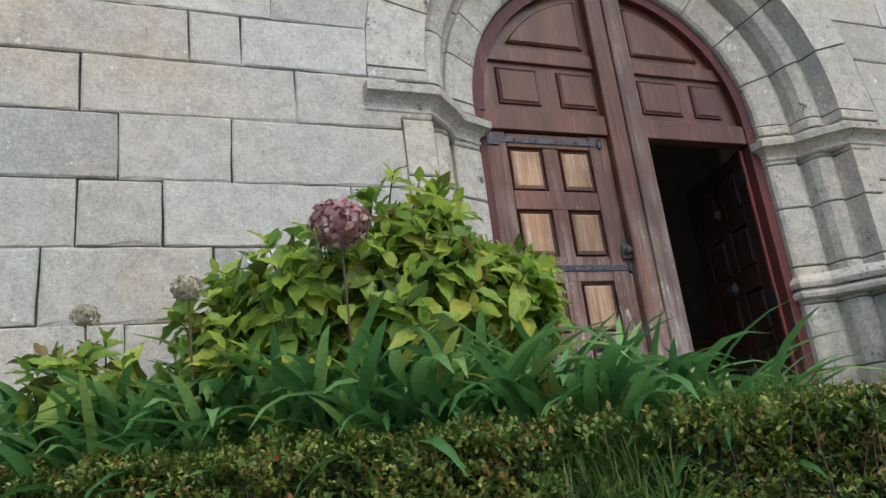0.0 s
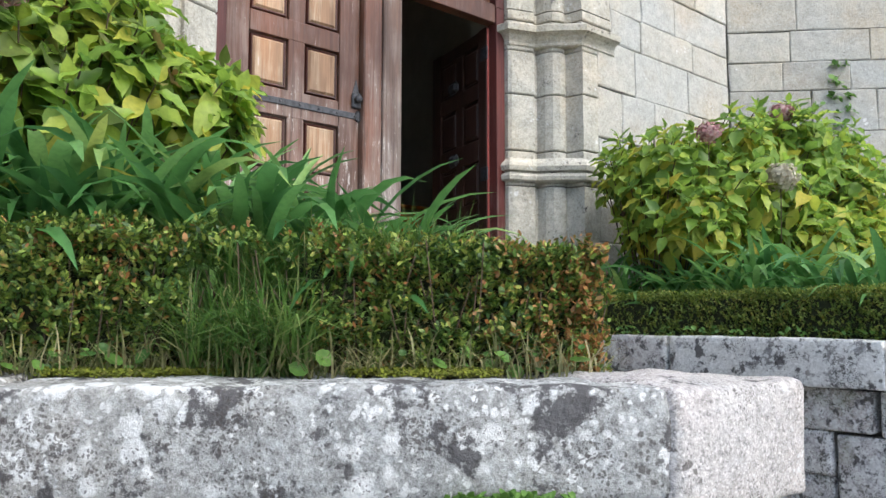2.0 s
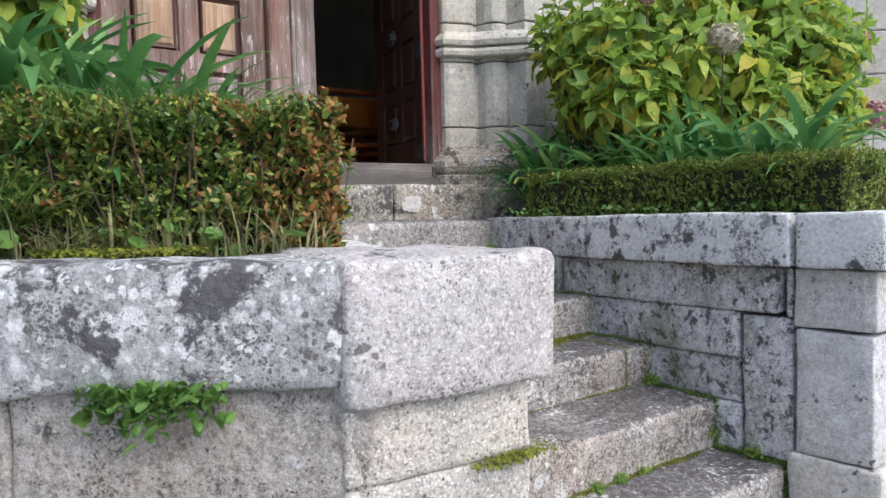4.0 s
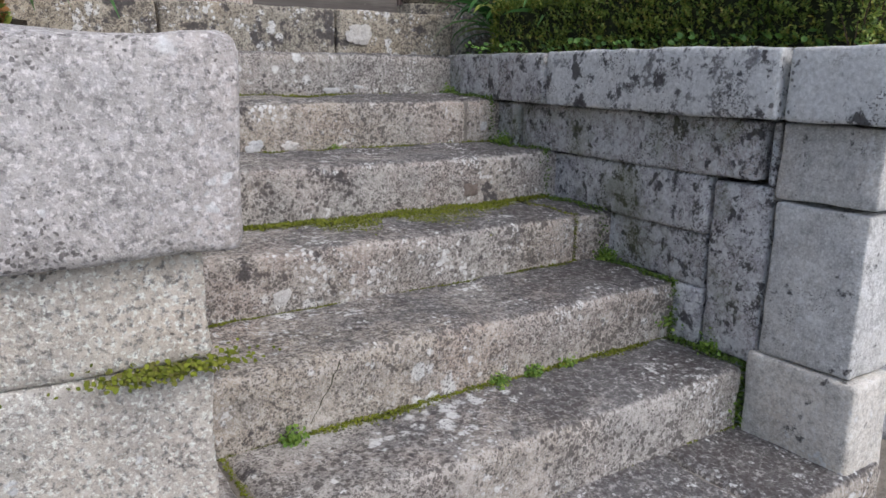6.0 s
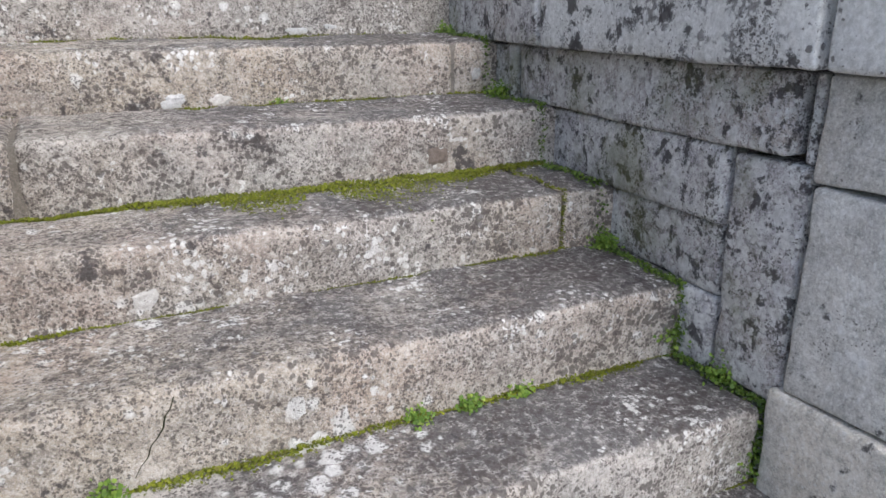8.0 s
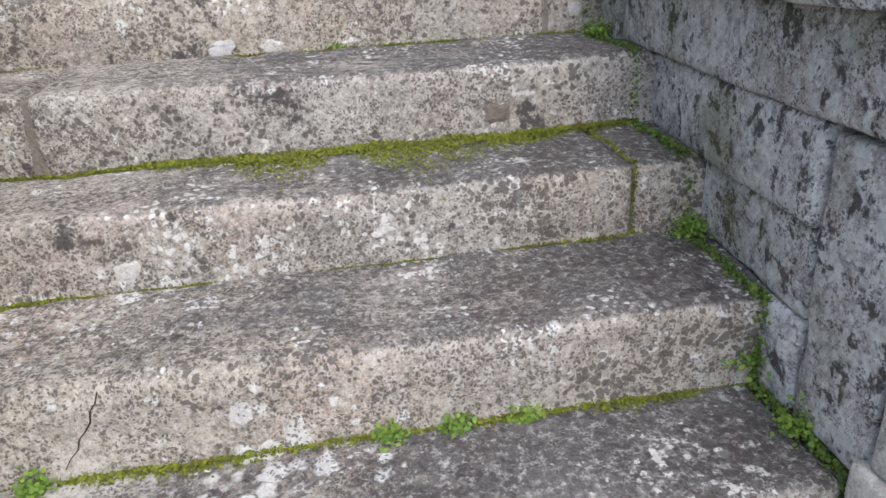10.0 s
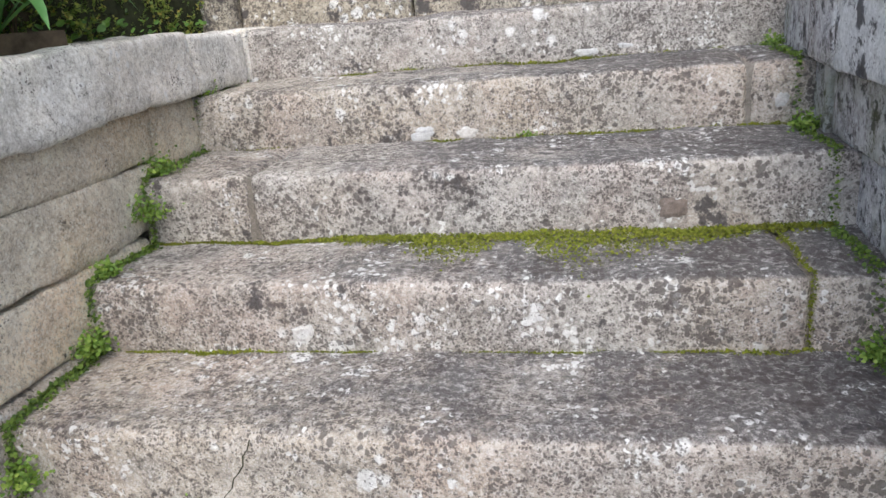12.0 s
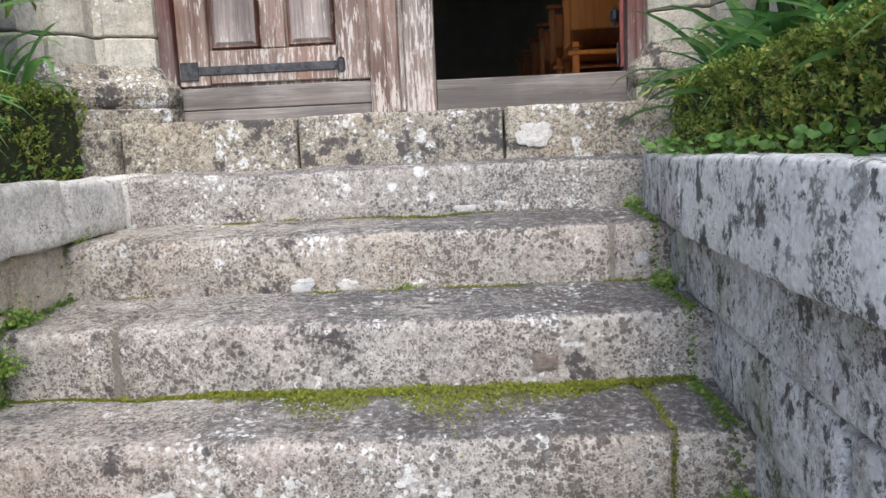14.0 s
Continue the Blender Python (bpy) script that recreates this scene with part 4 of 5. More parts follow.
for side in (-1, 1):
    pts = []
    r1 = RAD - 0.16
    z0 = 4.32
    x_in = 0.06 if side < 0 else 0.45
    a0 = math.asin((z0 - SPRING) / r1)
    a1 = math.acos(abs(x_in - CX) / r1)
    arcp = [(CX + side * r1 * math.cos(a0 + (a1 - a0) * i / 10), SPRING + r1 * math.sin(a0 + (a1 - a0) * i / 10)) for i in range(11)]
    poly = [(x_in, z0)] + arcp
    c = np.mean(poly, axis=0)
    k = len(poly)
    rings = [(1.0, 1.114), (0.985, 1.098), (0.95, 1.106), (0.90, 1.096)]
    v = [(c[0] + (x - c[0]) * s, y, c[1] + (z - c[1]) * s) for s, y in rings for x, z in poly]
    f = [[q * k + i, q * k + (i + 1) % k, (q + 1) * k + (i + 1) % k, (q + 1) * k + i] for q in range(3) for i in range(k)] + [list(range(3 * k, 4 * k))]
    if side < 0:
        f = [q[::-1] for q in f]
    part("arched_panel", mesh("arched_panel", v, f, DOORWOOD), door_frame)

# ---- church interior ----
pew = thing("pew", "varnished orange-brown wooden church pew", "pew", "pews in the nave")
W0, W1 = 1.28, 3.3
for x in (W0, W1 - 0.05):
    part("end_post", box_mesh("end_post", (x, 0.0, 1.66), (x + 0.05, 0.05, 2.62), PEWWOOD, 0.006), pew)
    part("end_post", box_mesh("end_post", (x, -0.42, 1.66), (x + 0.05, -0.37, 2.12), PEWWOOD, 0.006), pew)
    part("arm", box_mesh("arm", (x, -0.42, 2.121), (x + 0.05, -0.001, 2.16), PEWWOOD, 0.006), pew)
part("seat", box_mesh("seat", (W0 - 0.03, -0.44, 2.065), (W1 + 0.03, -0.02, 2.10), PEWWOOD, 0.008), pew)
part("backrest", box_mesh("backrest", (W0 + 0.051, 0.0, 2.30), (W1 - 0.051, 0.025, 2.58), PEWWOOD, 0.006), pew)
part("top_rail", box_mesh("top_rail", (W0 - 0.02, -0.03, 2.621), (W1 + 0.02, 0.10, 2.655), PEWWOOD, 0.008), pew)
part("kneeler", box_mesh("kneeler", (W0 + 0.02, 0.22, 1.80), (W1 - 0.02, 0.42, 1.84), PEWWOOD, 0.008), pew)
part("stretcher", box_mesh("stretcher", (W0 + 0.051, -0.40, 1.76), (W1 - 0.051, -0.375, 1.84), PEWWOOD, 0.004), pew)
pew.location = (0, 3.3, 0)
for i in range(1, 6):
    copy_thing(pew, pose(0.0, 3.3 + 0.95 * i, 0))

# ---- plants ----
def leaves_mesh(name, pos, nrm, up, length, width, mat, fold=0.0):
    """Many small six-cornered leaves in one mesh."""
    k = len(pos)
    up = up - (up * nrm).sum(1)[:, None] * nrm
    up /= np.linalg.norm(up, axis=1)[:, None] + 1e-9
    side = np.cross(nrm, up)
    L, Wd = length[:, None], width[:, None]
    lift = nrm * Wd * fold
    v = np.stack([pos, pos + up * L * 0.28 + side * Wd * 0.45 + lift, pos + up * L * 0.66 + side * Wd * 0.40 + lift, pos + up * L, pos + up * L * 0.66 - side * Wd * 0.40 + lift, pos + up * L * 0.28 - side * Wd * 0.45 + lift], 1).reshape(-1, 3)
    me = bpy.data.meshes.new(name)
    me.vertices.add(6 * k)
    me.vertices.foreach_set("co", v.ravel())
    me.loops.add(6 * k)
    me.loops.foreach_set("vertex_index", np.arange(6 * k))
    me.polygons.add(k)
    me.polygons.foreach_set("loop_start", np.arange(0, 6 * k, 6))
    me.update(calc_edges=True)
    me.materials.append(mat)
    return me


def unit(v):
    return v / (np.linalg.norm(v, axis=1)[:, None] + 1e-9)


def hedge(label, lo, hi, count, mat, size, turn=0.0, gap=None, ragged=0.03, core=True, browned=0.0, rise=0.0, cut=0.0):
    """A clipped box hedge: solid core coloured near-black for the shade inside, and leaves all over its outside. rise:
    growth in height towards -x; cut: slant of its +x end.
    """
    lo, hi = np.array(lo), np.array(hi)
    c = np.array([(lo[0] + hi[0]) / 2, (lo[1] + hi[1]) / 2, lo[2]])
    d = hi - lo
    h = thing("box_hedge", label, "hedge", "box hedges")
    h.matrix_basis = pose(*c, 0, 0, turn)
    areas = np.array([d[0] * d[2], d[0] * d[2], d[1] * d[2], d[1] * d[2], d[0] * d[1]])
    face = rng.choice(5, count, p=areas / areas.sum())
    u = rng.random((count, 3))
    p = (u - [0.5, 0.5, 0]) * d
    n = np.zeros((count, 3))
    for i, (ax, s) in enumerate(((1, -1), (1, 1), (0, -1), (0, 1), (2, 1))):
        m = face == i
        p[m, ax] = (d[ax] if s > 0 else 0) if ax == 2 else s * d[ax] / 2
        n[m, ax] = s
    lump = np.array([noise.noise(Vector(q * 7)) + 0.9 * noise.noise(Vector(q * 22)) for q in p])
    p += n * (lump[:, None] * ragged - rng.random((count, 1)) ** 1.5 * 0.045 + 0.004)
    p[:, 0] -= cut * (p[:, 1] + d[1] / 2) * (p[:, 0] / d[0] + 0.5)
    p[:, 2] *= 1 - rise * p[:, 0]
    if gap:
        gx = p[:, 0] + c[0]
        keep = ~((gx > gap[0]) & (gx < gap[1]) & (rng.random(count) < 0.9))
        p, n = p[keep], n[keep]
    # each shoot carries a whorl of leaves pointing up and outwards
    k, w = len(p), 8
    axis = unit(n * 0.55 + [0, 0, 0.75] + rng.normal(0, 0.38, (k, 3)))
    long = size * rng.uniform(1.2, 2.6, k)
    p, axis, long = np.repeat(p, w, 0), np.repeat(axis, w, 0), np.repeat(long, w)
    k *= w
    along_ = np.tile(np.arange(w) / (w - 1.0), k // w)
    rad = unit(np.cross(axis, rng.normal(0, 1, (k, 3))))
    p = p + axis * (long * (along_ - 0.75))[:, None]
    up = unit(axis * (0.5 + 0.7 * along_)[:, None] + rad * 0.75)
    nn = unit(axis * 0.75 - rad * 0.6 + rng.normal(0, 0.2, (k, 3)))
    L = rng.uniform(0.7, 1.2, k) * size * (1.1 - 0.35 * along_)
    part("foliage", leaves_mesh("foliage", p, nn, up, L, L * 0.52, mat, 0.15), h, "", None, "stuff")
    if browned:
        patch = np.array([noise.noise(Vector(q * 5)) for q in p])
        m = rng.random(k) < 0.65 * np.exp(-np.maximum(0, d[0] / 2 - 0.05 - p[:, 0] + 0.25 * patch) / browned * 2.2) + 0.25 * np.clip(patch - 0.25, 0, 1)
        q = int(m.sum())
        part("browned_leaves", leaves_mesh("browned_leaves", p[m] + nn[m] * 0.006, unit(nn[m] + rng.normal(0, 0.4, (q, 3))), up[m], L[m] * 1.1, L[m] * 0.6, BROWNLEAF, 0.15), h, "rust-brown scorched leaves", None, "stuff")
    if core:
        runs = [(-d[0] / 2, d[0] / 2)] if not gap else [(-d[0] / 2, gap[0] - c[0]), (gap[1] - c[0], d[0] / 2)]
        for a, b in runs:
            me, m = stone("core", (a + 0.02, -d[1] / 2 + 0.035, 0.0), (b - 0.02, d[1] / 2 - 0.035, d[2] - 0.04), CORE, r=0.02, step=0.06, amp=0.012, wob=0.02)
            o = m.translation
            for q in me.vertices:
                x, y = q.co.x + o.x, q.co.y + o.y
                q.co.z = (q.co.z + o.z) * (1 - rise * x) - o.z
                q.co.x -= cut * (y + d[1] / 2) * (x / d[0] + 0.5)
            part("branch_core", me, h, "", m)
    v, f = [], []
    for i in range(int(d[0] * 60) + 20):
        a = np.array([rng.uniform(-d[0] / 2, d[0] / 2), -d[1] / 2 + rng.uniform(0.01, 0.06), 0])
        b = a + [rng.normal(0, 0.05), rng.normal(-0.02, 0.03), rng.uniform(0.08, d[2] * 0.9)]
        k0 = len(v)
        for q, r in ((a, 0.003), (b, 0.0015)):
            v += [q + [r, 0, 0], q + [-r * 0.5, r, 0], q + [-r * 0.5, -r, 0]]
        f += [[k0 + j, k0 + (j + 1) % 3, k0 + 3 + (j + 1) % 3, k0 + 3 + j] for j in range(3)]
    part("twig_tangle", mesh("twig_tangle", v, f, TWIG), h, "", None, "stuff")
    return h


hx, hy = along(1.72, 0.53)
hedge("low box hedge with brown-tipped leaves behind the coping", (hx - 1.63, hy - 0.20, 1.37), (hx + 1.63, hy + 0.20, 1.735), 18000, BOXLEAF, 0.023, SKEW, (hx + 0.66, hx + 0.94), 0.05, browned=0.16, rise=0.115, cut=0.45)
hedge("clipped box hedge along the coping by the steps", (-1.42, -0.55, 1.39), (-1.03, 0.66, 1.75), 3000, BOXLEAF2, 0.018)
hedge("clipped green box hedge along the coping by the steps", (1.19, -1.70, 1.39), (1.53, 0.12, 1.645), 7500, BOXLEAF2, 0.016, -2.5, None, 0.018)


def strap_mesh(length, width, lean, droop, twist=0.0):
    """One arching strap leaf growing from the origin towards +x."""
    n = 9
    v, f = [], []
    p = Vector((0, 0, 0))
    a = lean
    for i in range(n + 1):
        t = i / n
        w = width * (0.6 + 0.8 * t) if t < 0.5 else width * (1.0 - ((t - 0.5) / 0.5) ** 3.6)
        w = max(w, 0.001)
        nrm = Vector((-math.cos(a), 0, math.sin(a)))
        s = Vector((0, math.cos(twist * t), math.sin(twist * t) * 0.6))
        v += [p - s * w / 2 + nrm * w * 0.16, p.copy(), p + s * w / 2 + nrm * w * 0.16]
        step = length / n
        p = p + Vector((math.sin(a), 0, math.cos(a))) * step
        a += droop / n * (0.4 + 1.6 * t)
    for i in range(n):
        for j in range(2):
            f.append([3 * i + j, 3 * i + j + 1, 3 * i + 4 + j, 3 * i + 3 + j])
    return mesh("strap_leaf", v, f, STRAP, True)


SR = random.Random(5)
STRAPS = [strap_mesh(SR.uniform(0.46, 0.74), SR.uniform(0.033, 0.050), SR.uniform(0.06, 0.80), SR.uniform(0.7, 2.2), SR.uniform(-0.8, 0.8)) for _ in range(18)]


def agapanthus(x, y, z, count, size, label, seed_):
    r = random.Random(seed_)
    a = thing("agapanthus", label, "agapanthus plant", "agapanthus clumps", at=(x, y, z))
    for i in range(count):
        s = size * r.uniform(0.75, 1.15)
        part("leaf", r.choice(STRAPS), a, "", pose(r.uniform(-0.06, 0.06), r.uniform(-0.05, 0.05), 0, r.uniform(-8, 8), r.uniform(-10, 10), r.uniform(0, 360)) @ Matrix.Scale(s, 4))
    return a


AR = random.Random(3)
LAB = "agapanthus clump with long arching green strap leaves"
def mound(s):
    return 1.40 + 0.17 * min(max((s - 0.5) / 0.9, 0.0), 1.0)


for i in range(14):
    sa = 0.62 + i * 0.195 + AR.uniform(-0.05, 0.05)
    x, y = along(sa, 0.80 + AR.uniform(-0.05, 0.05))
    agapanthus(x, y, mound(sa), 84, min(0.60 + 0.38 * sa, 0.92), LAB + " in the raised bed", 100 + i)
for i in range(8):
    sa = 0.62 + i * 0.29 + AR.uniform(-0.05, 0.05)
    x, y = along(sa, 1.02 + AR.uniform(-0.05, 0.05))
    agapanthus(x, y, mound(sa), 60, min(0.66 + 0.42 * sa, 0.98), LAB + " in the raised bed", 200 + i)
for i, (sa, oa) in enumerate(((0.62, 0.62), (0.80, 0.60), (0.72, 0.74))):
    x, y = along(sa, oa)
    agapanthus(x, y, 1.385, 34, 0.62 + 0.15 * sa, LAB + " in the raised bed", 400 + i)
for i in range(11):
    sa = 1.5 + i * 0.19
    x, y = along(sa, 0.74 - 0.018 * i)
    agapanthus(x, y, 1.50, 32, 1.0, LAB + " behind the box hedge", 440 + i)
for i in range(8):
    sa = 1.9 + i * 0.20
    x, y = along(sa, 0.93)
    agapanthus(x, y, 1.57, 40, 1.12, LAB + " behind the box hedge", 470 + i)
agapanthus(-1.46, 0.25, 1.60, 36, 0.95, LAB + " beside the doorway", 241)
agapanthus(-1.20, 0.42, 1.66, 30, 0.62, LAB + " beside the doorway", 243)
agapanthus(1.50, 0.20, 1.50, 30, 0.78, LAB + " beside the doorway", 244)
agapanthus(-1.62, 0.15, 1.36, 18, 0.95, LAB + " beside the doorway", 242)
for i, (x, y) in enumerate(((1.60, 0.36), (1.62, 0.12), (1.58, -0.18), (1.70, -0.42), (1.60, -0.66), (1.75, -0.85), (1.66, -1.08), (1.72, -0.2), (1.95, -0.6), (1.52, -1.32))):
    agapanthus(x, y, 1.40, 46, 1.0, LAB + " behind the clipped hedge", 300 + i)


def hyd_leaf(L, W, bend):
    """A broad pointed leaf along +x, folded along its midrib, arching down."""
    rows = ((0.10, 0.34), (0.24, 0.80), (0.40, 1.0), (0.56, 0.92), (0.72, 0.62), (0.87, 0.26))
    v = [(0, 0, 0)]
    for k, (t, w) in enumerate(rows):
        z = -bend * t * t * L
        e = 0.12 * W * w + 0.008 * (k % 2)
        v += [(t * L + 0.015 * L * (k % 2), -w * W / 2, z + e), (t * L, 0, z), (t * L + 0.015 * L * (k % 2), w * W / 2, z + e)]
    v.append((L, 0, -bend * L))
    f = [[0, 1, 2], [0, 2, 3]]
    for i in range(5):
        k = 1 + 3 * i
        f += [[k, k + 3, k + 4, k + 1], [k + 1, k + 4, k + 5, k + 2]]
    f += [[16, 19, 17], [17, 19, 18]]
    return v, f


HL = [mesh("hydrangea_leaf", *hyd_leaf(SR.uniform(0.12, 0.155), SR.uniform(0.060, 0.080), SR.uniform(0.15, 0.6)), HYLEAF, True) for _ in range(8)]
HLY = [mesh("yellow_leaf", *hyd_leaf(SR.uniform(0.12, 0.155), SR.uniform(0.060, 0.080), SR.uniform(0.3, 0.8)), YLEAF, True) for _ in range(4)]


def flower_head(name, parent_label, at, radius, mat, count=240):
    fl = thing("hydrangea_flower_head", parent_label, "flower", "hydrangea flower heads", at=at)
    d = unit(rng.normal(0, 1, (count, 3)) + [0, 0, 0.25])
    p = d * radius * rng.uniform(0.8, 1.05, (count, 1)) * [1, 1, 0.8]
    nn = unit(d + rng.normal(0, 0.35, (count, 3)))
    up = unit(rng.normal(0, 1, (count, 3)))
    L = rng.uniform(0.8, 1.2, count) * radius * 0.26
    part("floret_mass", leaves_mesh("floret_mass", p, nn, up, L, L * 0.9, mat, 0.2), fl, "", None, "stuff")
    bm_ = bmesh.new()
    bmesh.ops.create_icosphere(bm_, subdivisions=2, radius=radius * 0.72)
    m_ = bpy.data.meshes.new("seed_head")
    bm_.to_mesh(m_)
    bm_.free()
    m_.materials.append(mat)
    part("seed_head", m_, fl)
    part("stalk", mesh("stalk", [(0.004, 0, 0), (-0.003, 0.003, 0), (-0.003, -0.003, 0), (0.02, 0.02, -0.45), (0.013, 0.023, -0.45), (0.013, 0.017, -0.45)], [[0, 1, 4, 3], [1, 2, 5, 4], [2, 0, 3, 5]], TWIG), fl)
    return fl


def hydrangea(label, base, lobes, shoots, seed_, yellow, red=0.0):
    """Stems from the base to shoot tips on rounded lobes; each shoot carries pairs of leaves round its tip."""
    r = np.random.default_rng(seed_)
    h = thing("hydrangea", label, "hydrangea", "hydrangea bushes", at=base)
    b0 = np.array(base)
    sv, sf = [], []
    bunch = ([], [], [])
    n_parts = 0
    for s in range(shoots):
        c, rad = lobes[r.integers(len(lobes))]
        d = r.normal(0, 1, 3)
        d[2] = abs(d[2]) * 0.9 - 0.28
        d /= np.linalg.norm(d)
        tip = np.array(c) + d * np.array(rad) * r.uniform(0.72, 1.06) - b0
        root = np.array([tip[0] * 0.75, tip[1] * 0.6 + 0.15, max(0.0, tip[2] - 0.45)]) if r.random() < 0.85 else np.array([tip[0] * 0.5, tip[1] * 0.5 + 0.1, 0.0])
        mid = (root + tip) / 2 + [0, 0, 0.08]
        k0 = len(sv)
        for q, w in ((root, 0.006), (mid, 0.005), (tip, 0.003)):
            sv += [q + [w, 0, 0], q + [-w / 2, w, 0], q + [-w / 2, -w, 0]]
        sf += [[k0 + 3 * a + j, k0 + 3 * a + (j + 1) % 3, k0 + 3 * a + 3 + (j + 1) % 3, k0 + 3 * a + 3 + j] for a in range(2) for j in range(3)]
        ax = Vector(d * [1.0, 1.0, 0.7] + [0, 0, 0.50] + r.normal(0, 0.15, 3)).normalized()
        e1 = ax.orthogonal().normalized()
        e2 = ax.cross(e1)
        rot = r.uniform(0, 2 * math.pi)
        for pr in range(5):
            for sgn in (0, math.pi):
                a = rot + math.pi / 2 * pr + sgn + r.normal(0, 0.2)
                el = math.radians((62, 30, 2, -28, -48)[pr] + r.normal(0, 9))
                dv = (e1 * math.cos(a) + e2 * math.sin(a)) * math.cos(el) + ax * math.sin(el)
                dv = (dv - Vector((0, 0, 0.10 * pr))).normalized()
                nz = (ax + Vector((0, 0, 0.35)) + Vector(r.normal(0, 0.18, 3)))
                nz = (nz - dv * nz.dot(dv)).normalized()
                sy = nz.cross(dv)
                scale = (0.60, 0.95, 1.15, 1.2, 1.1)[pr] * r.uniform(0.85, 1.15)
                q = Vector(tip) - ax * 0.030 * pr + dv * 0.012 * pr
                m = Matrix(((dv.x, sy.x, nz.x, q.x), (dv.y, sy.y, nz.y, q.y), (dv.z, sy.z, nz.z, q.z), (0, 0, 0, 1))) @ Matrix.Scale(scale, 4)
                ripe = r.random() < yellow * (0.04, 0.08, 0.35, 0.8, 1.0)[pr] * (1.4 if tip[2] < 0.95 else 0.6)
                if n_parts < 300 and pr < 4 and d[1] < 0.1:
                    part("leaf", HLY[r.integers(4)] if ripe else HL[r.integers(8)], h, "", m)
                    n_parts += 1
                else:
                    bunch[1 if ripe else 2 if r.random() < red else 0].append((m, r.integers(8)))
    part("stem_tangle", mesh("stem_tangle", sv, sf, TWIG), h, "", None, "stuff")
    for mt, nm, items in zip((HYLEAF2, YLEAF2, DARKHYLEAF), ("foliage", "yellow_foliage", "reddened_foliage"), bunch):
        fv, ff = [], []
        for m, i in items:
            k0 = len(fv)
            fv += [m @ v.co for v in HL[i].vertices]
            ff += [[k0 + j for j in f.vertices] for f in HL[i].polygons]
        if items:
            part(nm, mesh(nm, fv, ff, mt, True), h, "", None, "stuff")
    return h


hydrangea("hydrangea bush with broad yellow-green leaves against the church wall", (-1.85, 0.1, 1.36),
          [((-2.08, 0.02, 2.30), (0.34, 0.30, 0.34)), ((-1.74, 0.0, 2.40), (0.28, 0.30, 0.40)), ((-1.42, 0.0, 2.22), (0.28, 0.30, 0.30)), ((-1.75, -0.02, 2.20), (0.60, 0.34, 0.42)), ((-2.36, 0.22, 2.20), (0.24, 0.24, 0.28)), ((-2.20, 0.10, 2.05), (0.40, 0.30, 0.36)), ((-1.34, 0.34, 2.22), (0.24, 0.18, 0.24))], 370, 21, 0.22, 0.15)
hydrangea("hydrangea bush with yellowing leaves and faded flower heads", (2.35, -0.05, 1.38),
          [((1.92, 0.10, 2.42), (0.46, 0.44, 0.40)), ((2.35, -0.15, 2.48), (0.52, 0.48, 0.44)), ((2.95, -0.25, 2.60), (0.52, 0.48, 0.50)), ((2.40, -0.20, 2.22), (0.92, 0.56, 0.34)), ((3.25, -0.45, 2.36), (0.48, 0.40, 0.56)), ((2.30, -0.15, 2.0), (0.70, 0.50, 0.30)), ((1.78, -0.10, 2.08), (0.36, 0.40, 0.34)), ((2.75, -0.45, 2.05), (0.60, 0.34, 0.30)), ((3.05, -0.60, 2.0), (0.34, 0.24, 0.34)), ((3.60, -0.34, 2.40), (0.36, 0.28, 0.40)), ((3.55, -0.42, 2.05), (0.40, 0.24, 0.30))], 760, 22, 0.85)
hydrangea("small straggling hydrangea with dry brown leaves by the wall", (-2.90, 0.4, 1.36), [((-2.90, 0.36, 2.08), (0.26, 0.2, 0.20))], 16, 23, 0.25, 0.95)
flower_head("a", "large faded pink hydrangea flower head on the bush", (-2.10, -0.33, 2.485), 0.098, PETAL, 520)
flower_head("b", "dry straw-coloured hydrangea flower head", (-2.585, -0.10, 2.33), 0.055, PALEPETAL)
flower_head("c", "dry straw-coloured hydrangea flower head", (-2.93, 0.28, 2.34), 0.05, PALEPETAL)
flower_head("d", "faded pink hydrangea flower head on the yellowing bush", (1.80, -0.30, 2.66), 0.08, PETAL)
flower_head("e", "dry cream hydrangea flower head on the yellowing bush", (1.98, -0.66, 2.35), 0.10, PALEPETAL, 320)
flower_head("f", "faded pink hydrangea flower head on the yellowing bush", (2.62, -0.38, 2.92), 0.08, PETAL)
flower_head("g", "faded pink hydrangea flower head hanging over the hedge", (3.85, -0.55, 2.58), 0.10, PETAL, 300)
flower_head("h", "faded pink hydrangea flower head hanging over the hedge", (3.95, -0.62, 2.05), 0.125, PETAL, 360)


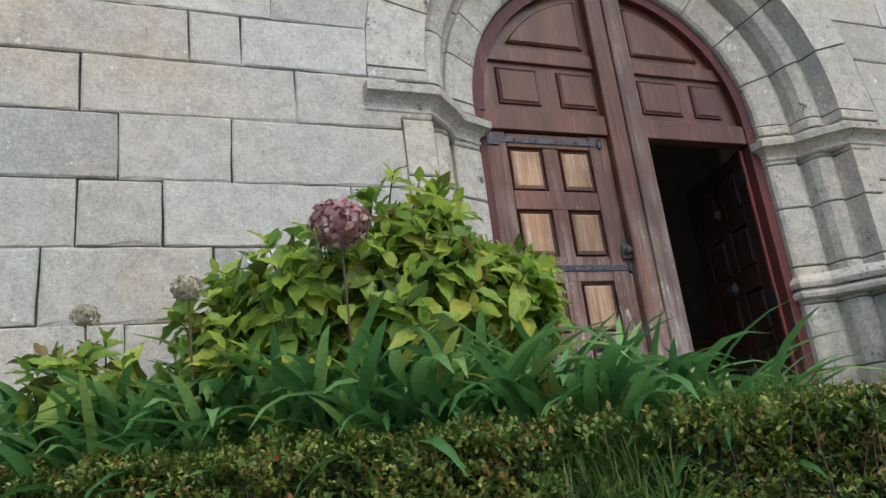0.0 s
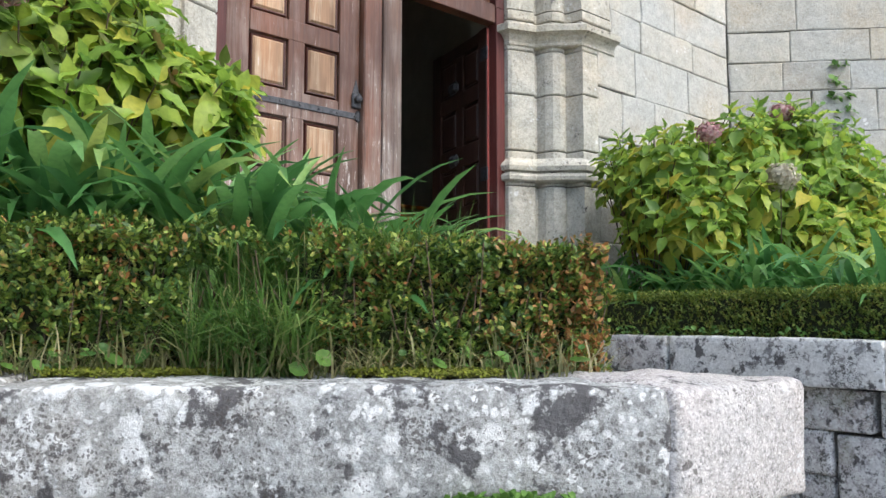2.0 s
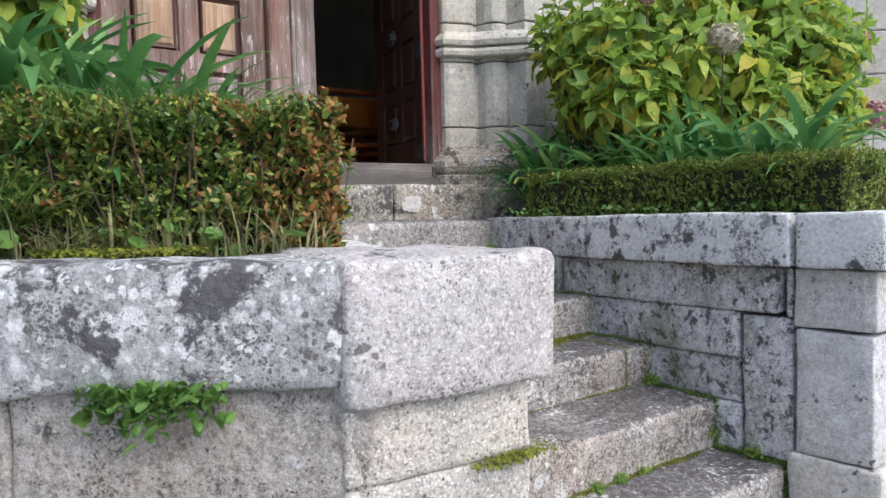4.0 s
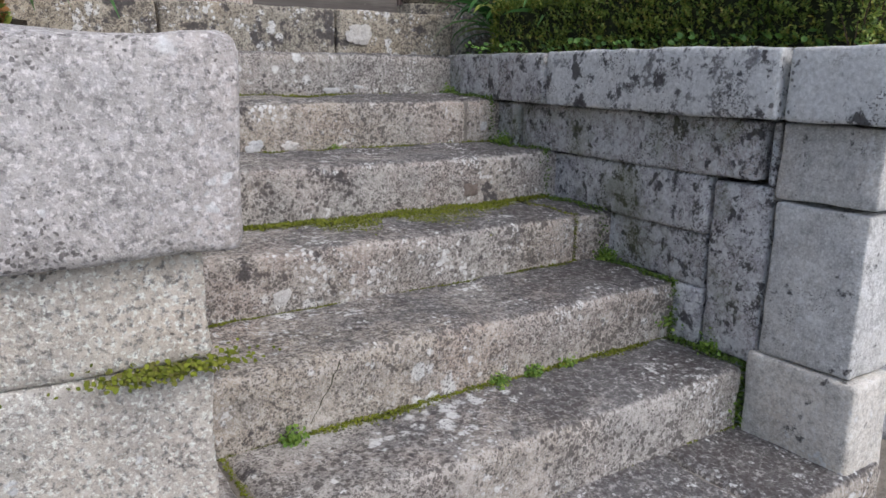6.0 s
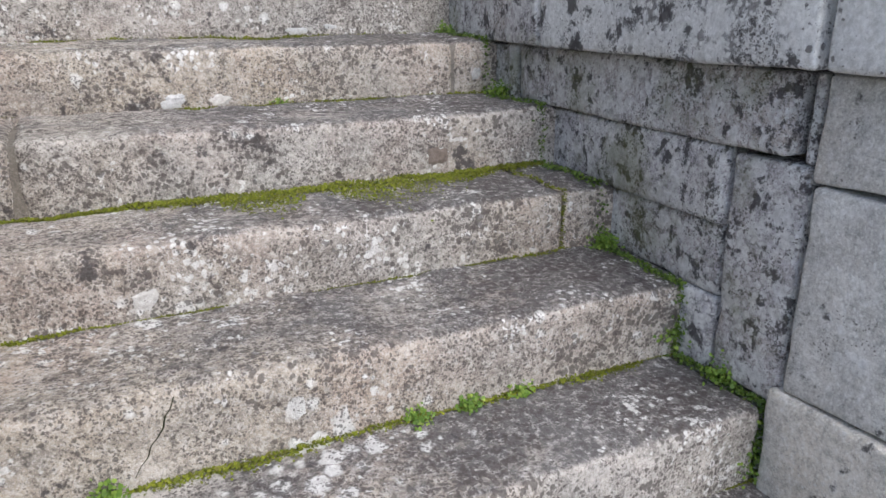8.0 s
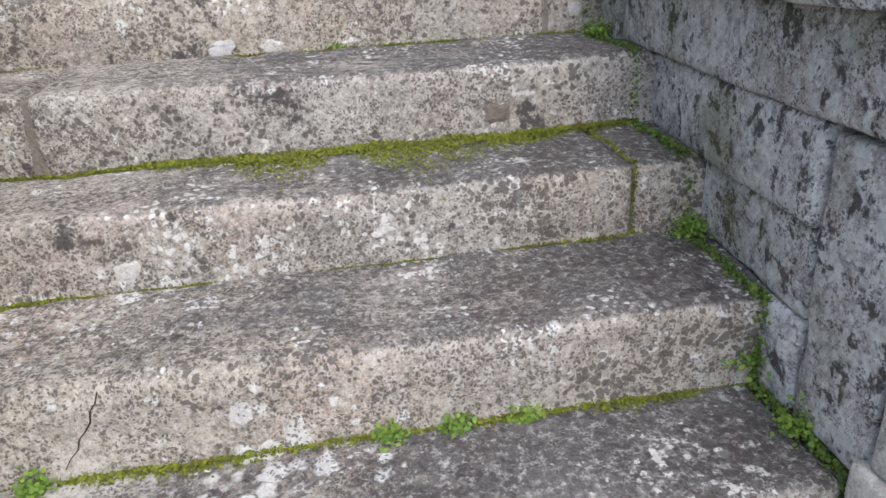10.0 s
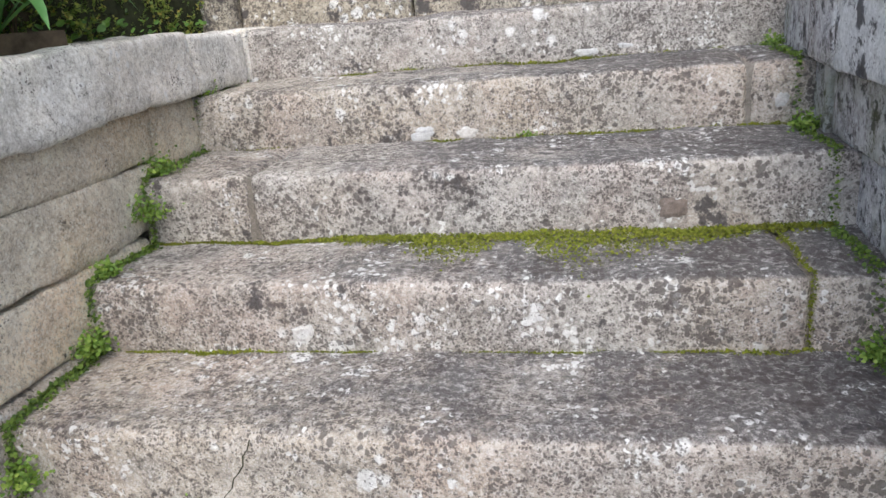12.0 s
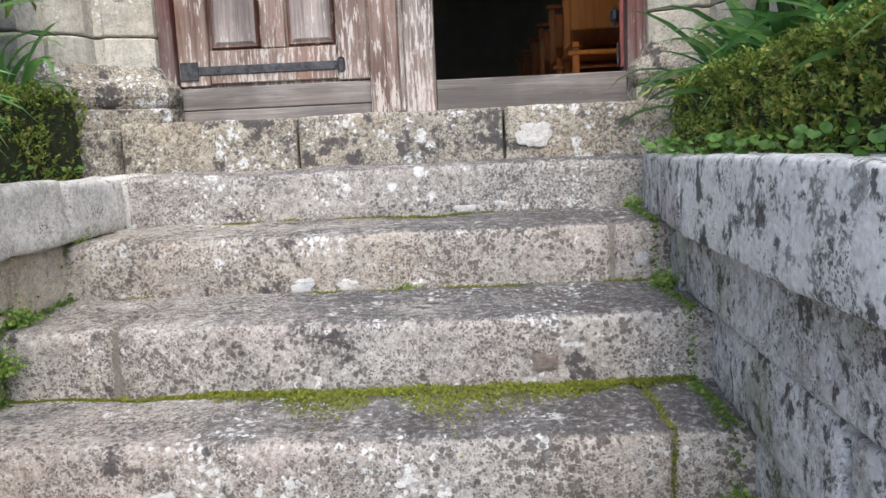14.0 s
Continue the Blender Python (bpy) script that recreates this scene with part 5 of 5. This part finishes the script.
def grass_patch(label, n, area, height, spread=0.6, skew=True, mat=GRASS):
    """Grass blades of three segments over (x0, x1, y0, y1, z), or along the oblique front."""
    g = thing("grass", label, "grass", kind="stuff")
    v, f = [], []
    for i in range(n):
        px, py = rng.uniform(area[0], area[1]), rng.uniform(area[2], area[3])
        if skew:
            px, py = along(px, py)
        p = np.array([px, py, area[4]])
        a = rng.uniform(0, 2 * math.pi)
        h = height * rng.uniform(0.5, 1.25)
        le = rng.uniform(0.1, spread)
        d = np.array([math.cos(a), math.sin(a), 0])
        s = np.array([-d[1], d[0], 0]) * rng.uniform(0.0015, 0.0035)
        k = len(v)
        for t in (0, 0.4, 0.75):
            q = p + d * h * le * t * t * 1.2 + [0, 0, h * t * (1 - 0.35 * le * t)]
            v += [q - s * (1 - t * 0.5), q + s * (1 - t * 0.5)]
        v.append(p + d * h * le * 1.25 + [0, 0, h * (1 - 0.45 * le)])
        f += [[k, k + 1, k + 3, k + 2], [k + 2, k + 3, k + 5, k + 4], [k + 4, k + 5, k + 6]]
    part("blades", mesh("blades", v, f, mat), g, "", None, "stuff")
    return g


grass_patch("tufts of long grass growing through the hedge", 2200, (0.78, 1.06, 0.28, 0.60, 1.37), 0.26, 1.5)
grass_patch("long grass behind the hedge", 4200, (0.42, 1.1, 0.50, 0.80, 1.40), 0.38, 1.0)
grass_patch("dry grass along the foot of the hedge", 1500, (0.1, 2.6, 0.24, 0.40, 1.365), 0.12, 1.5, True, DRYGRASS)
grass_patch("short grass in the raised bed", 2600, (-3.0, -1.2, -0.3, 0.6, 1.36), 0.22, 0.8, False)


def weed(label, at, n, spread, size, mat=WEED, name="weed", cat="weed"):
    w = thing(name, label, cat, "weeds in the joints", at=at)
    p = rng.normal(0, 1, (n, 3)) * np.array(spread)
    p[:, 2] = np.abs(p[:, 2])
    nn = unit(rng.normal(0, 0.5, (n, 3)) + [0, -0.6, 0.8])
    L = rng.uniform(0.6, 1.2, n) * size
    part("leaves", leaves_mesh("leaves", p, nn, unit(rng.normal(0, 1, (n, 3))), L, L * 0.85, mat, 0.12), w, "", None, "stuff")
    return w


for x, y, z, n, s in ((-0.77, -0.36, 1.01, 60, 0.022), (-0.775, -0.47, 0.90, 90, 0.028), (-0.78, 0.02, 1.20, 40, 0.018), (-0.765, -0.83, 0.64, 70, 0.02), (-0.75, -1.16, 0.47, 60, 0.022), (-0.76, -0.72, 0.81, 40, 0.016),
                      (1.14, 0.33, 1.205, 50, 0.02), (1.13, -0.12, 1.01, 40, 0.018), (1.12, -0.80, 0.61, 60, 0.02), (1.105, -1.12, 0.44, 70, 0.022), (1.10, -1.40, 0.20, 120, 0.03), (1.11, -1.32, 0.40, 50, 0.018),
                      (0.32, -1.15, 0.39, 50, 0.014), (0.46, -1.15, 0.39, 50, 0.014), (0.60, -1.15, 0.39, 40, 0.013), (-0.35, -1.16, 0.395, 40, 0.014), (0.33, -0.02, 1.01, 20, 0.010)):
    weed("small green weeds growing from a stair joint", (x, y, z), n * 5, s * 1.2, 0.012, CREVICE)
weed("flat cushion of moss in the pier joint", (-0.82, -1.945, 0.968), 500, (0.045, 0.012, 0.008), 0.008, MOSS, "moss_cushion", "moss")
# moss between the hedge and the edge of the coping
strip = thing("moss", "bright yellow-green moss along the top of the coping", "moss", kind="stuff")
mp = []
while len(mp) < 22000:
    sa, oa = rng.uniform(0.05, 2.4), 0.30 - abs(rng.normal(0, 0.05))
    if noise.noise(Vector((sa * 3.0, 4.0, 1.0))) + 0.5 * noise.noise(Vector((sa * 11, oa * 25, 2.0))) > 0.05 + 2.5 * max(0.0, 0.24 - oa):
        mp.append((*along(sa, oa), 1.377 + rng.uniform(0, 0.012)))
mp = np.array(mp)
mL = rng.uniform(0.004, 0.010, len(mp))
part("moss_mass", leaves_mesh("moss_mass", mp, unit(rng.normal(0, 0.55, mp.shape) + [0, -0.3, 1]), unit(rng.normal(0, 1, mp.shape)), mL, mL * 0.8, MOSS, 0.1), strip, "", None, "stuff")
ROUND = [mesh("leaf", [(0, 0, 0)] + [(0.014 * q * (1 - 0.75 * math.cos(a)) * 0.75, 0.013 * q * math.sin(a), 0.003 * math.sin(a * 2 + q)) for a in [2 * math.pi * k / 9 for k in range(9)]],
              [[0, 1 + k, 1 + (k + 1) % 9] for k in range(9)], WEED, True) for q in (0.8, 1.0, 1.2)]
plant = thing("wall_plant", "leafy green plant growing from the wall under the coping", "wall plant", "weeds in the joints", at=(-1.41, -1.712, 1.178))
for _ in range(230):
    px, pz = AR.gauss(0, 0.055), -abs(AR.gauss(0, 0.035))
    part("leaf", AR.choice(ROUND), plant, "", pose(0, 0, 0, 0, 0, SKEW) @ pose(max(-0.12, min(0.12, px)), -0.035 * AR.random() - 0.012, pz + 0.25 * abs(px) * -0.3, AR.uniform(20, 80), AR.uniform(-25, 25), AR.uniform(-180, 180)))


def pennywort(label, lo, hi, n, skew=False):
    w = thing("pennywort", label, "pennywort", kind="stuff")
    v, f = [], []
    for i in range(n):
        c = np.array([rng.uniform(lo[a], hi[a]) for a in range(3)])
        if skew:
            c[:2] = along(c[0], c[1])
        nr = unit(np.array([[rng.normal(0, 0.5), -0.5 + rng.normal(0, 0.5), 0.8]]))[0]
        a_ = unit(np.cross(nr, [[1.0, 0.2, 0]]))[0]
        b_ = np.cross(nr, a_)
        r = rng.uniform(0.008, 0.024) if skew else rng.uniform(0.006, 0.014)
        k = len(v)
        v.append(c - nr * r * 0.25)
        for j in range(8):
            t = 2 * math.pi * j / 8
            v.append(c + (a_ * math.cos(t) + b_ * math.sin(t)) * r)
        f += [[k, k + 1 + j, k + 1 + (j + 1) % 8] for j in range(8)]
    part("round_leaves", mesh("round_leaves", v, f, WEED), w, "", None, "stuff")


pennywort("round pennywort leaves at the foot of the hedge", (0.1, 0.24, 1.37), (2.4, 0.34, 1.44), 110, True)
pennywort("round pennywort leaves at the foot of the clipped hedge", (1.12, -1.70, 1.41), (1.19, 0.25, 1.46), 170)
pennywort("round pennywort leaves beside the doorway hedge", (-1.06, -0.5, 1.40), (-1.0, 0.62, 1.47), 90)


def tread_z(x, y, i):
    """Height of the worn tread of step i."""
    top, fr = STEPS[i][0], STEPS[i][1]
    p = Vector((x, y, top))
    return top + 0.03 * (y - fr) + 0.008 * (noise.noise(p * 9) + 0.6 * noise.noise(p * 23)) + 0.012 * noise.noise(p * 2.2)


def moss(i, width, thr, count):
    """Moss cushions of tiny leaflets where tread i meets the riser above it."""
    xl, xr = max(STEPS[i][2], -0.79), min(STEPS[i][3], 1.12)
    yb = fronts[i - 1]
    pos = []
    while len(pos) < count:
        x = rng.uniform(xl, xr)
        w = noise.noise(Vector((x * 2.7, i * 7.3, 0))) + 0.6 * noise.noise(Vector((x * 11, i * 3.3, 1))) - thr
        w = width * max(0.04, 0.35 + 1.2 * w)
        if i == 3:
            w = 0.006 + 0.22 * math.exp(-((x - 0.42) / 0.45) ** 2) * max(0.15, 0.8 + 1.2 * noise.noise(Vector((x * 5, 2.0, 3.0))))
        y = yb - abs(rng.normal(0, 0.5)) * w + 0.004
        pos.append((x, y, tread_z(x, y, i) + rng.uniform(-0.001, 0.007) * min(1.5, w / 0.02)))
    pos = np.array(pos)
    k = len(pos)
    L = rng.uniform(0.004, 0.010, k)
    return leaves_mesh("moss", pos, unit(rng.normal(0, 0.55, (k, 3)) + [0, -0.3, 1]), unit(rng.normal(0, 1, (k, 3))), L, L * 0.8, MOSS, 0.1)


def edge_moss(i, x, count):
    """Moss along the foot of the side wall on tread i and up the corner of its riser."""
    fr, back, top = fronts[i], fronts[i - 1], STEPS[i][0]
    pos = []
    for _ in range(count):
        if rng.random() < 0.65:
            y = rng.uniform(fr - 0.01, back)
            px = x - math.copysign(abs(rng.normal(0, 0.014)), x)
            pos.append((px, y, tread_z(px, y, i) + rng.uniform(0, 0.012)))
        else:
            pos.append((x - math.copysign(abs(rng.normal(0, 0.012)), x), fr + rng.normal(0, 0.010), top - rng.uniform(0.0, 0.2)))
    pos = np.array(pos)
    L = rng.uniform(0.005, 0.014, count)
    return leaves_mesh("moss", pos, unit(rng.normal(0, 0.6, (count, 3)) + [0, -0.4, 1]), unit(rng.normal(0, 1, (count, 3))), L, L * 0.8, WEEDMOSS, 0.1)


def joint_moss(i, x, count):
    """Moss in the upright joint of step i, over the tread and down the riser."""
    pos = []
    for _ in range(count):
        px = x + rng.normal(0, 0.005)
        if rng.random() < 0.6:
            y = rng.uniform(fronts[i], fronts[i - 1])
            pos.append((px, y, tread_z(px, y, i) - 0.004 + rng.uniform(0, 0.005)))
        else:
            pos.append((px, fronts[i] + 0.002 + rng.uniform(-0.004, 0.004), STEPS[i][0] - rng.uniform(0.0, 0.19)))
    pos = np.array(pos)
    L = rng.uniform(0.004, 0.009, count)
    return leaves_mesh("moss", pos, unit(rng.normal(0, 0.6, (count, 3)) + [0, -0.4, 1]), unit(rng.normal(0, 1, (count, 3))), L, L * 0.8, MOSS, 0.1)


for i, x in ((3, 0.985), (5, -0.53)):
    part("moss", joint_moss(i, x, 380), stairs, "green moss in the upright joint", None, "stuff")
for i in range(1, len(STEPS) - 1):
    part("moss", edge_moss(i, -0.787, (350, 600, 1000, 1300, 1300)[i - 1]), stairs, "green moss along the side wall", None, "stuff")
    part("moss", edge_moss(i, 1.128, (500, 400, 500, 700, 800)[i - 1]), stairs, "green moss along the side wall", None, "stuff")
for i in range(1, len(STEPS)):
    part("moss", moss(i, (0.022, 0.022, 0.085, 0.022, 0.032, 0.02)[i - 1], (0.1, 0.1, -0.1, 0.15, 0.0, 0.1)[i - 1], (4000, 4000, 17000, 4000, 5500, 3000)[i - 1]), stairs, "yellow-green moss in the joint", None, "stuff")

def riser_y(x, z, i):
    p = Vector((x, fronts[i], z))
    return fronts[i] - 0.008 * (noise.noise(p * 9) + 0.6 * noise.noise(p * 23)) - 0.012 * noise.noise(p * 2.2)


def blotch(x, z, w, h, yfun, mat, seed_):
    """A flat crust of lichen on an upright face, with a ragged outline."""
    v, k = [], 26
    for ring in (0.0, 0.55, 1.0):
        for j in range(k):
            a = 2 * math.pi * j / k
            rr = ring * (1 + 0.40 * noise.noise(Vector((math.cos(a) * 1.6, math.sin(a) * 1.6, seed_))) + 0.20 * noise.noise(Vector((math.cos(a) * 5, math.sin(a) * 5, seed_))))
            px, pz = x + w / 2 * rr * math.cos(a), z + h / 2 * rr * math.sin(a)
            v.append((px, yfun(px, pz) - (0.003 if ring < 1 else -0.001), pz))
    f = [[q * k + j, q * k + (j + 1) % k, (q + 1) * k + (j + 1) % k, (q + 1) * k + j] for q in range(2) for j in range(k)]
    return mesh("lichen_crust", v, f, mat)


part("lichen_crust", blotch(0.815, 1.50, 0.15, 0.10, lambda x, z: 0.666, PALELICHEN, 1.0), stairs, "white lichen crust on the sill")
for x, z, w, h, i, mt in ((0.135, 1.035, 0.065, 0.04, 1, PALELICHEN), (-0.01, 1.035, 0.08, 0.05, 1, PALELICHEN), (0.52, 1.235, 0.10, 0.03, 0, PALELICHEN), (0.66, 1.25, 0.06, 0.022, 0, PALELICHEN), (1.08, 1.085, 0.05, 0.05, 1, PALELICHEN),
                          (0.73, 0.87, 0.08, 0.065, 2, BROWNLICHEN), (-0.21, 0.66, 0.08, 0.05, 3, PALELICHEN)):
    part("lichen_crust", blotch(x, z, w, h, lambda a, b, i=i: riser_y(a, b, i), mt, x * 9 + z), stairs, "lichen crust on a riser")
crack = [(-0.205, 0.585), (-0.214, 0.56), (-0.226, 0.545), (-0.231, 0.52), (-0.245, 0.50), (-0.258, 0.487), (-0.266, 0.462), (-0.283, 0.445), (-0.295, 0.425)]
cv, cf = [], []
for k, (x, z) in enumerate(crack):
    w = 0.0014 * (1 - abs(k / 8 - 0.4)) + 0.0004
    cv += [(x - w, riser_y(x - w, z, 4) - 0.002, z), (x + w, riser_y(x + w, z, 4) - 0.002, z)]
    if k:
        cf.append([2 * k - 2, 2 * k - 1, 2 * k + 1, 2 * k])
part("crack", mesh("crack", cv, cf, CORE), stairs, "dark weathered crack in the step")

# ---- distance, past the end of the church ----
gate_pier = thing("gate_pier", "grey granite gate pier carrying a heavy parapet", "gate pier", kind="structure")
for nm, lo, hi in (("shaft", (9.0, 0.33, GZ), (9.5, 0.85, 2.15)), ("capital", (8.95, 0.25, 2.155), (9.6, 0.92, 2.5)), ("parapet_block", (8.95, 0.11, 2.58), (9.6, 0.93, 3.44)), ("parapet_cap", (8.90, 0.07, 3.445), (9.65, 1.18, 3.70)),
                   ("parapet_block", (8.95, -1.2, 2.58), (9.6, 0.105, 3.40)), ("parapet_block", (8.95, -4.0, 2.58), (9.6, -1.205, 3.40)), ("lintel", (8.92, -4.0, 2.505), (9.6, 0.96, 2.575)),
                   ("upper_post", (9.3, 0.90, 3.705), (9.6, 1.16, 5.1)), ("post_cap", (9.25, 0.84, 5.105), (9.65, 1.22, 5.22))):
    stone_part(nm, lo, hi, PIER, gate_pier, r=0.02, step=0.3, amp=0.004)
low_wall = thing("low_wall", "low rough granite wall beside the paving", "wall", kind="structure")
for i in range(9):
    stone_part("wall_stone", (9.0, 0.32 - 0.5 * (i + 1), GZ), (9.4, 0.32 - 0.5 * i - 0.01, 0.28 + 0.04 * math.sin(i * 2.3)), PAVING, low_wall, r=0.05, step=0.12, amp=0.02)
    stone_part("wall_stone", (8.97, 0.42 - 0.5 * (i + 1), 0.30), (9.4, 0.42 - 0.5 * i - 0.01, 0.58), PAVING, low_wall, r=0.04, step=0.12, amp=0.015)
tower = thing("tower_house", "grey stone block building with white-pointed joints", "building")
part("wall", box_mesh("wall", (14.03, -6, GZ), (20, 1.8, 12), LINE, 0), tower)
r = random.Random(4)
for ci in range(16):
    z0 = GZ + ci * 0.78
    y = 1.82
    while y > -5.9:
        w = r.uniform(0.7, 1.5)
        y1 = max(y - w, -6)
        part("block", box_mesh("block", (14.0, y1 + 0.018, z0 + 0.018), (14.06, y - 0.018, z0 + 0.762), BLOCKS, 0.006), tower)
        y = y1
part("corner_pilaster", box_mesh("corner_pilaster", (13.85, 0.75, GZ), (13.99, 1.05, 12), BLOCKS, 0.02), tower)
part("roof", box_mesh("roof", (13.6, -6.4, 12.001), (20.4, 2.2, 12.5), ROOFTILE, 0.02), tower)
bd_n = Nodes("cloud_bank")
em = bd_n.add("Emission", Color=(0.97, 0.98, 1.0, 1), Strength=2.2)
bd_n.t.links.new(em.outputs[0], bd_n.t.nodes["Material Output"].inputs[0])
tagged(new("backdrop", mesh("backdrop", [(120, 60, GZ), (120, -60, GZ), (120, -60, 60), (120, 60, 60)], [[0, 1, 2, 3]], bd_n.mat)), "bright white overcast sky beyond the gate", "sky", kind="structure")

# ivy sprigs on the buttress
for along_b, z in ((0.94, 3.77), (0.91, 3.62), (0.89, 3.46), (1.02, 3.47), (0.72, 3.36), (0.75, 3.22), (0.93, 3.22), (1.00, 3.33), (0.98, 3.10)):
    q = BA + bd * along_b + Vector((bd.y, -bd.x)) * 0.03
    weed("dark ivy sprig climbing the buttress", (q.x, q.y, z), 14, 0.035, 0.06, WEED, "ivy_sprig", "ivy")

# ---- paving slabs ----
r = random.Random(12)
y = -5.0
while y < 2.6:
    d = r.uniform(0.38, 0.55)
    x = -3.2 + r.uniform(0, 0.3)
    while x < 11:
        w = r.uniform(0.45, 0.9)
        inside = (-1.3 < x + w and x < 1.4 and y + d > -1.9) or (x < -0.7 and y + d > -2.05) or (x + w > 1.0 and x < 1.42 and y + d > -1.88) or (1.42 <= x < 4.6 and y + d > -1.34 + 0.40 * (x - 1.3)) or (4.6 <= x < 5.1 and y + d > -0.45) or (x < 5.0 and y > -0.3)
        if not inside:
            me, m = ashlar("paving_slab", x, x + w, y, y + d, 0, PAVING, 0.03, 0.012, int(x * 100) + int(y * 1000))
            part("paving_slab", me, pavement, "", Matrix.Translation((0, 0, GZ)) @ Matrix.Rotation(radians(-90), 4, "X") @ m)
        x += w
    y += d
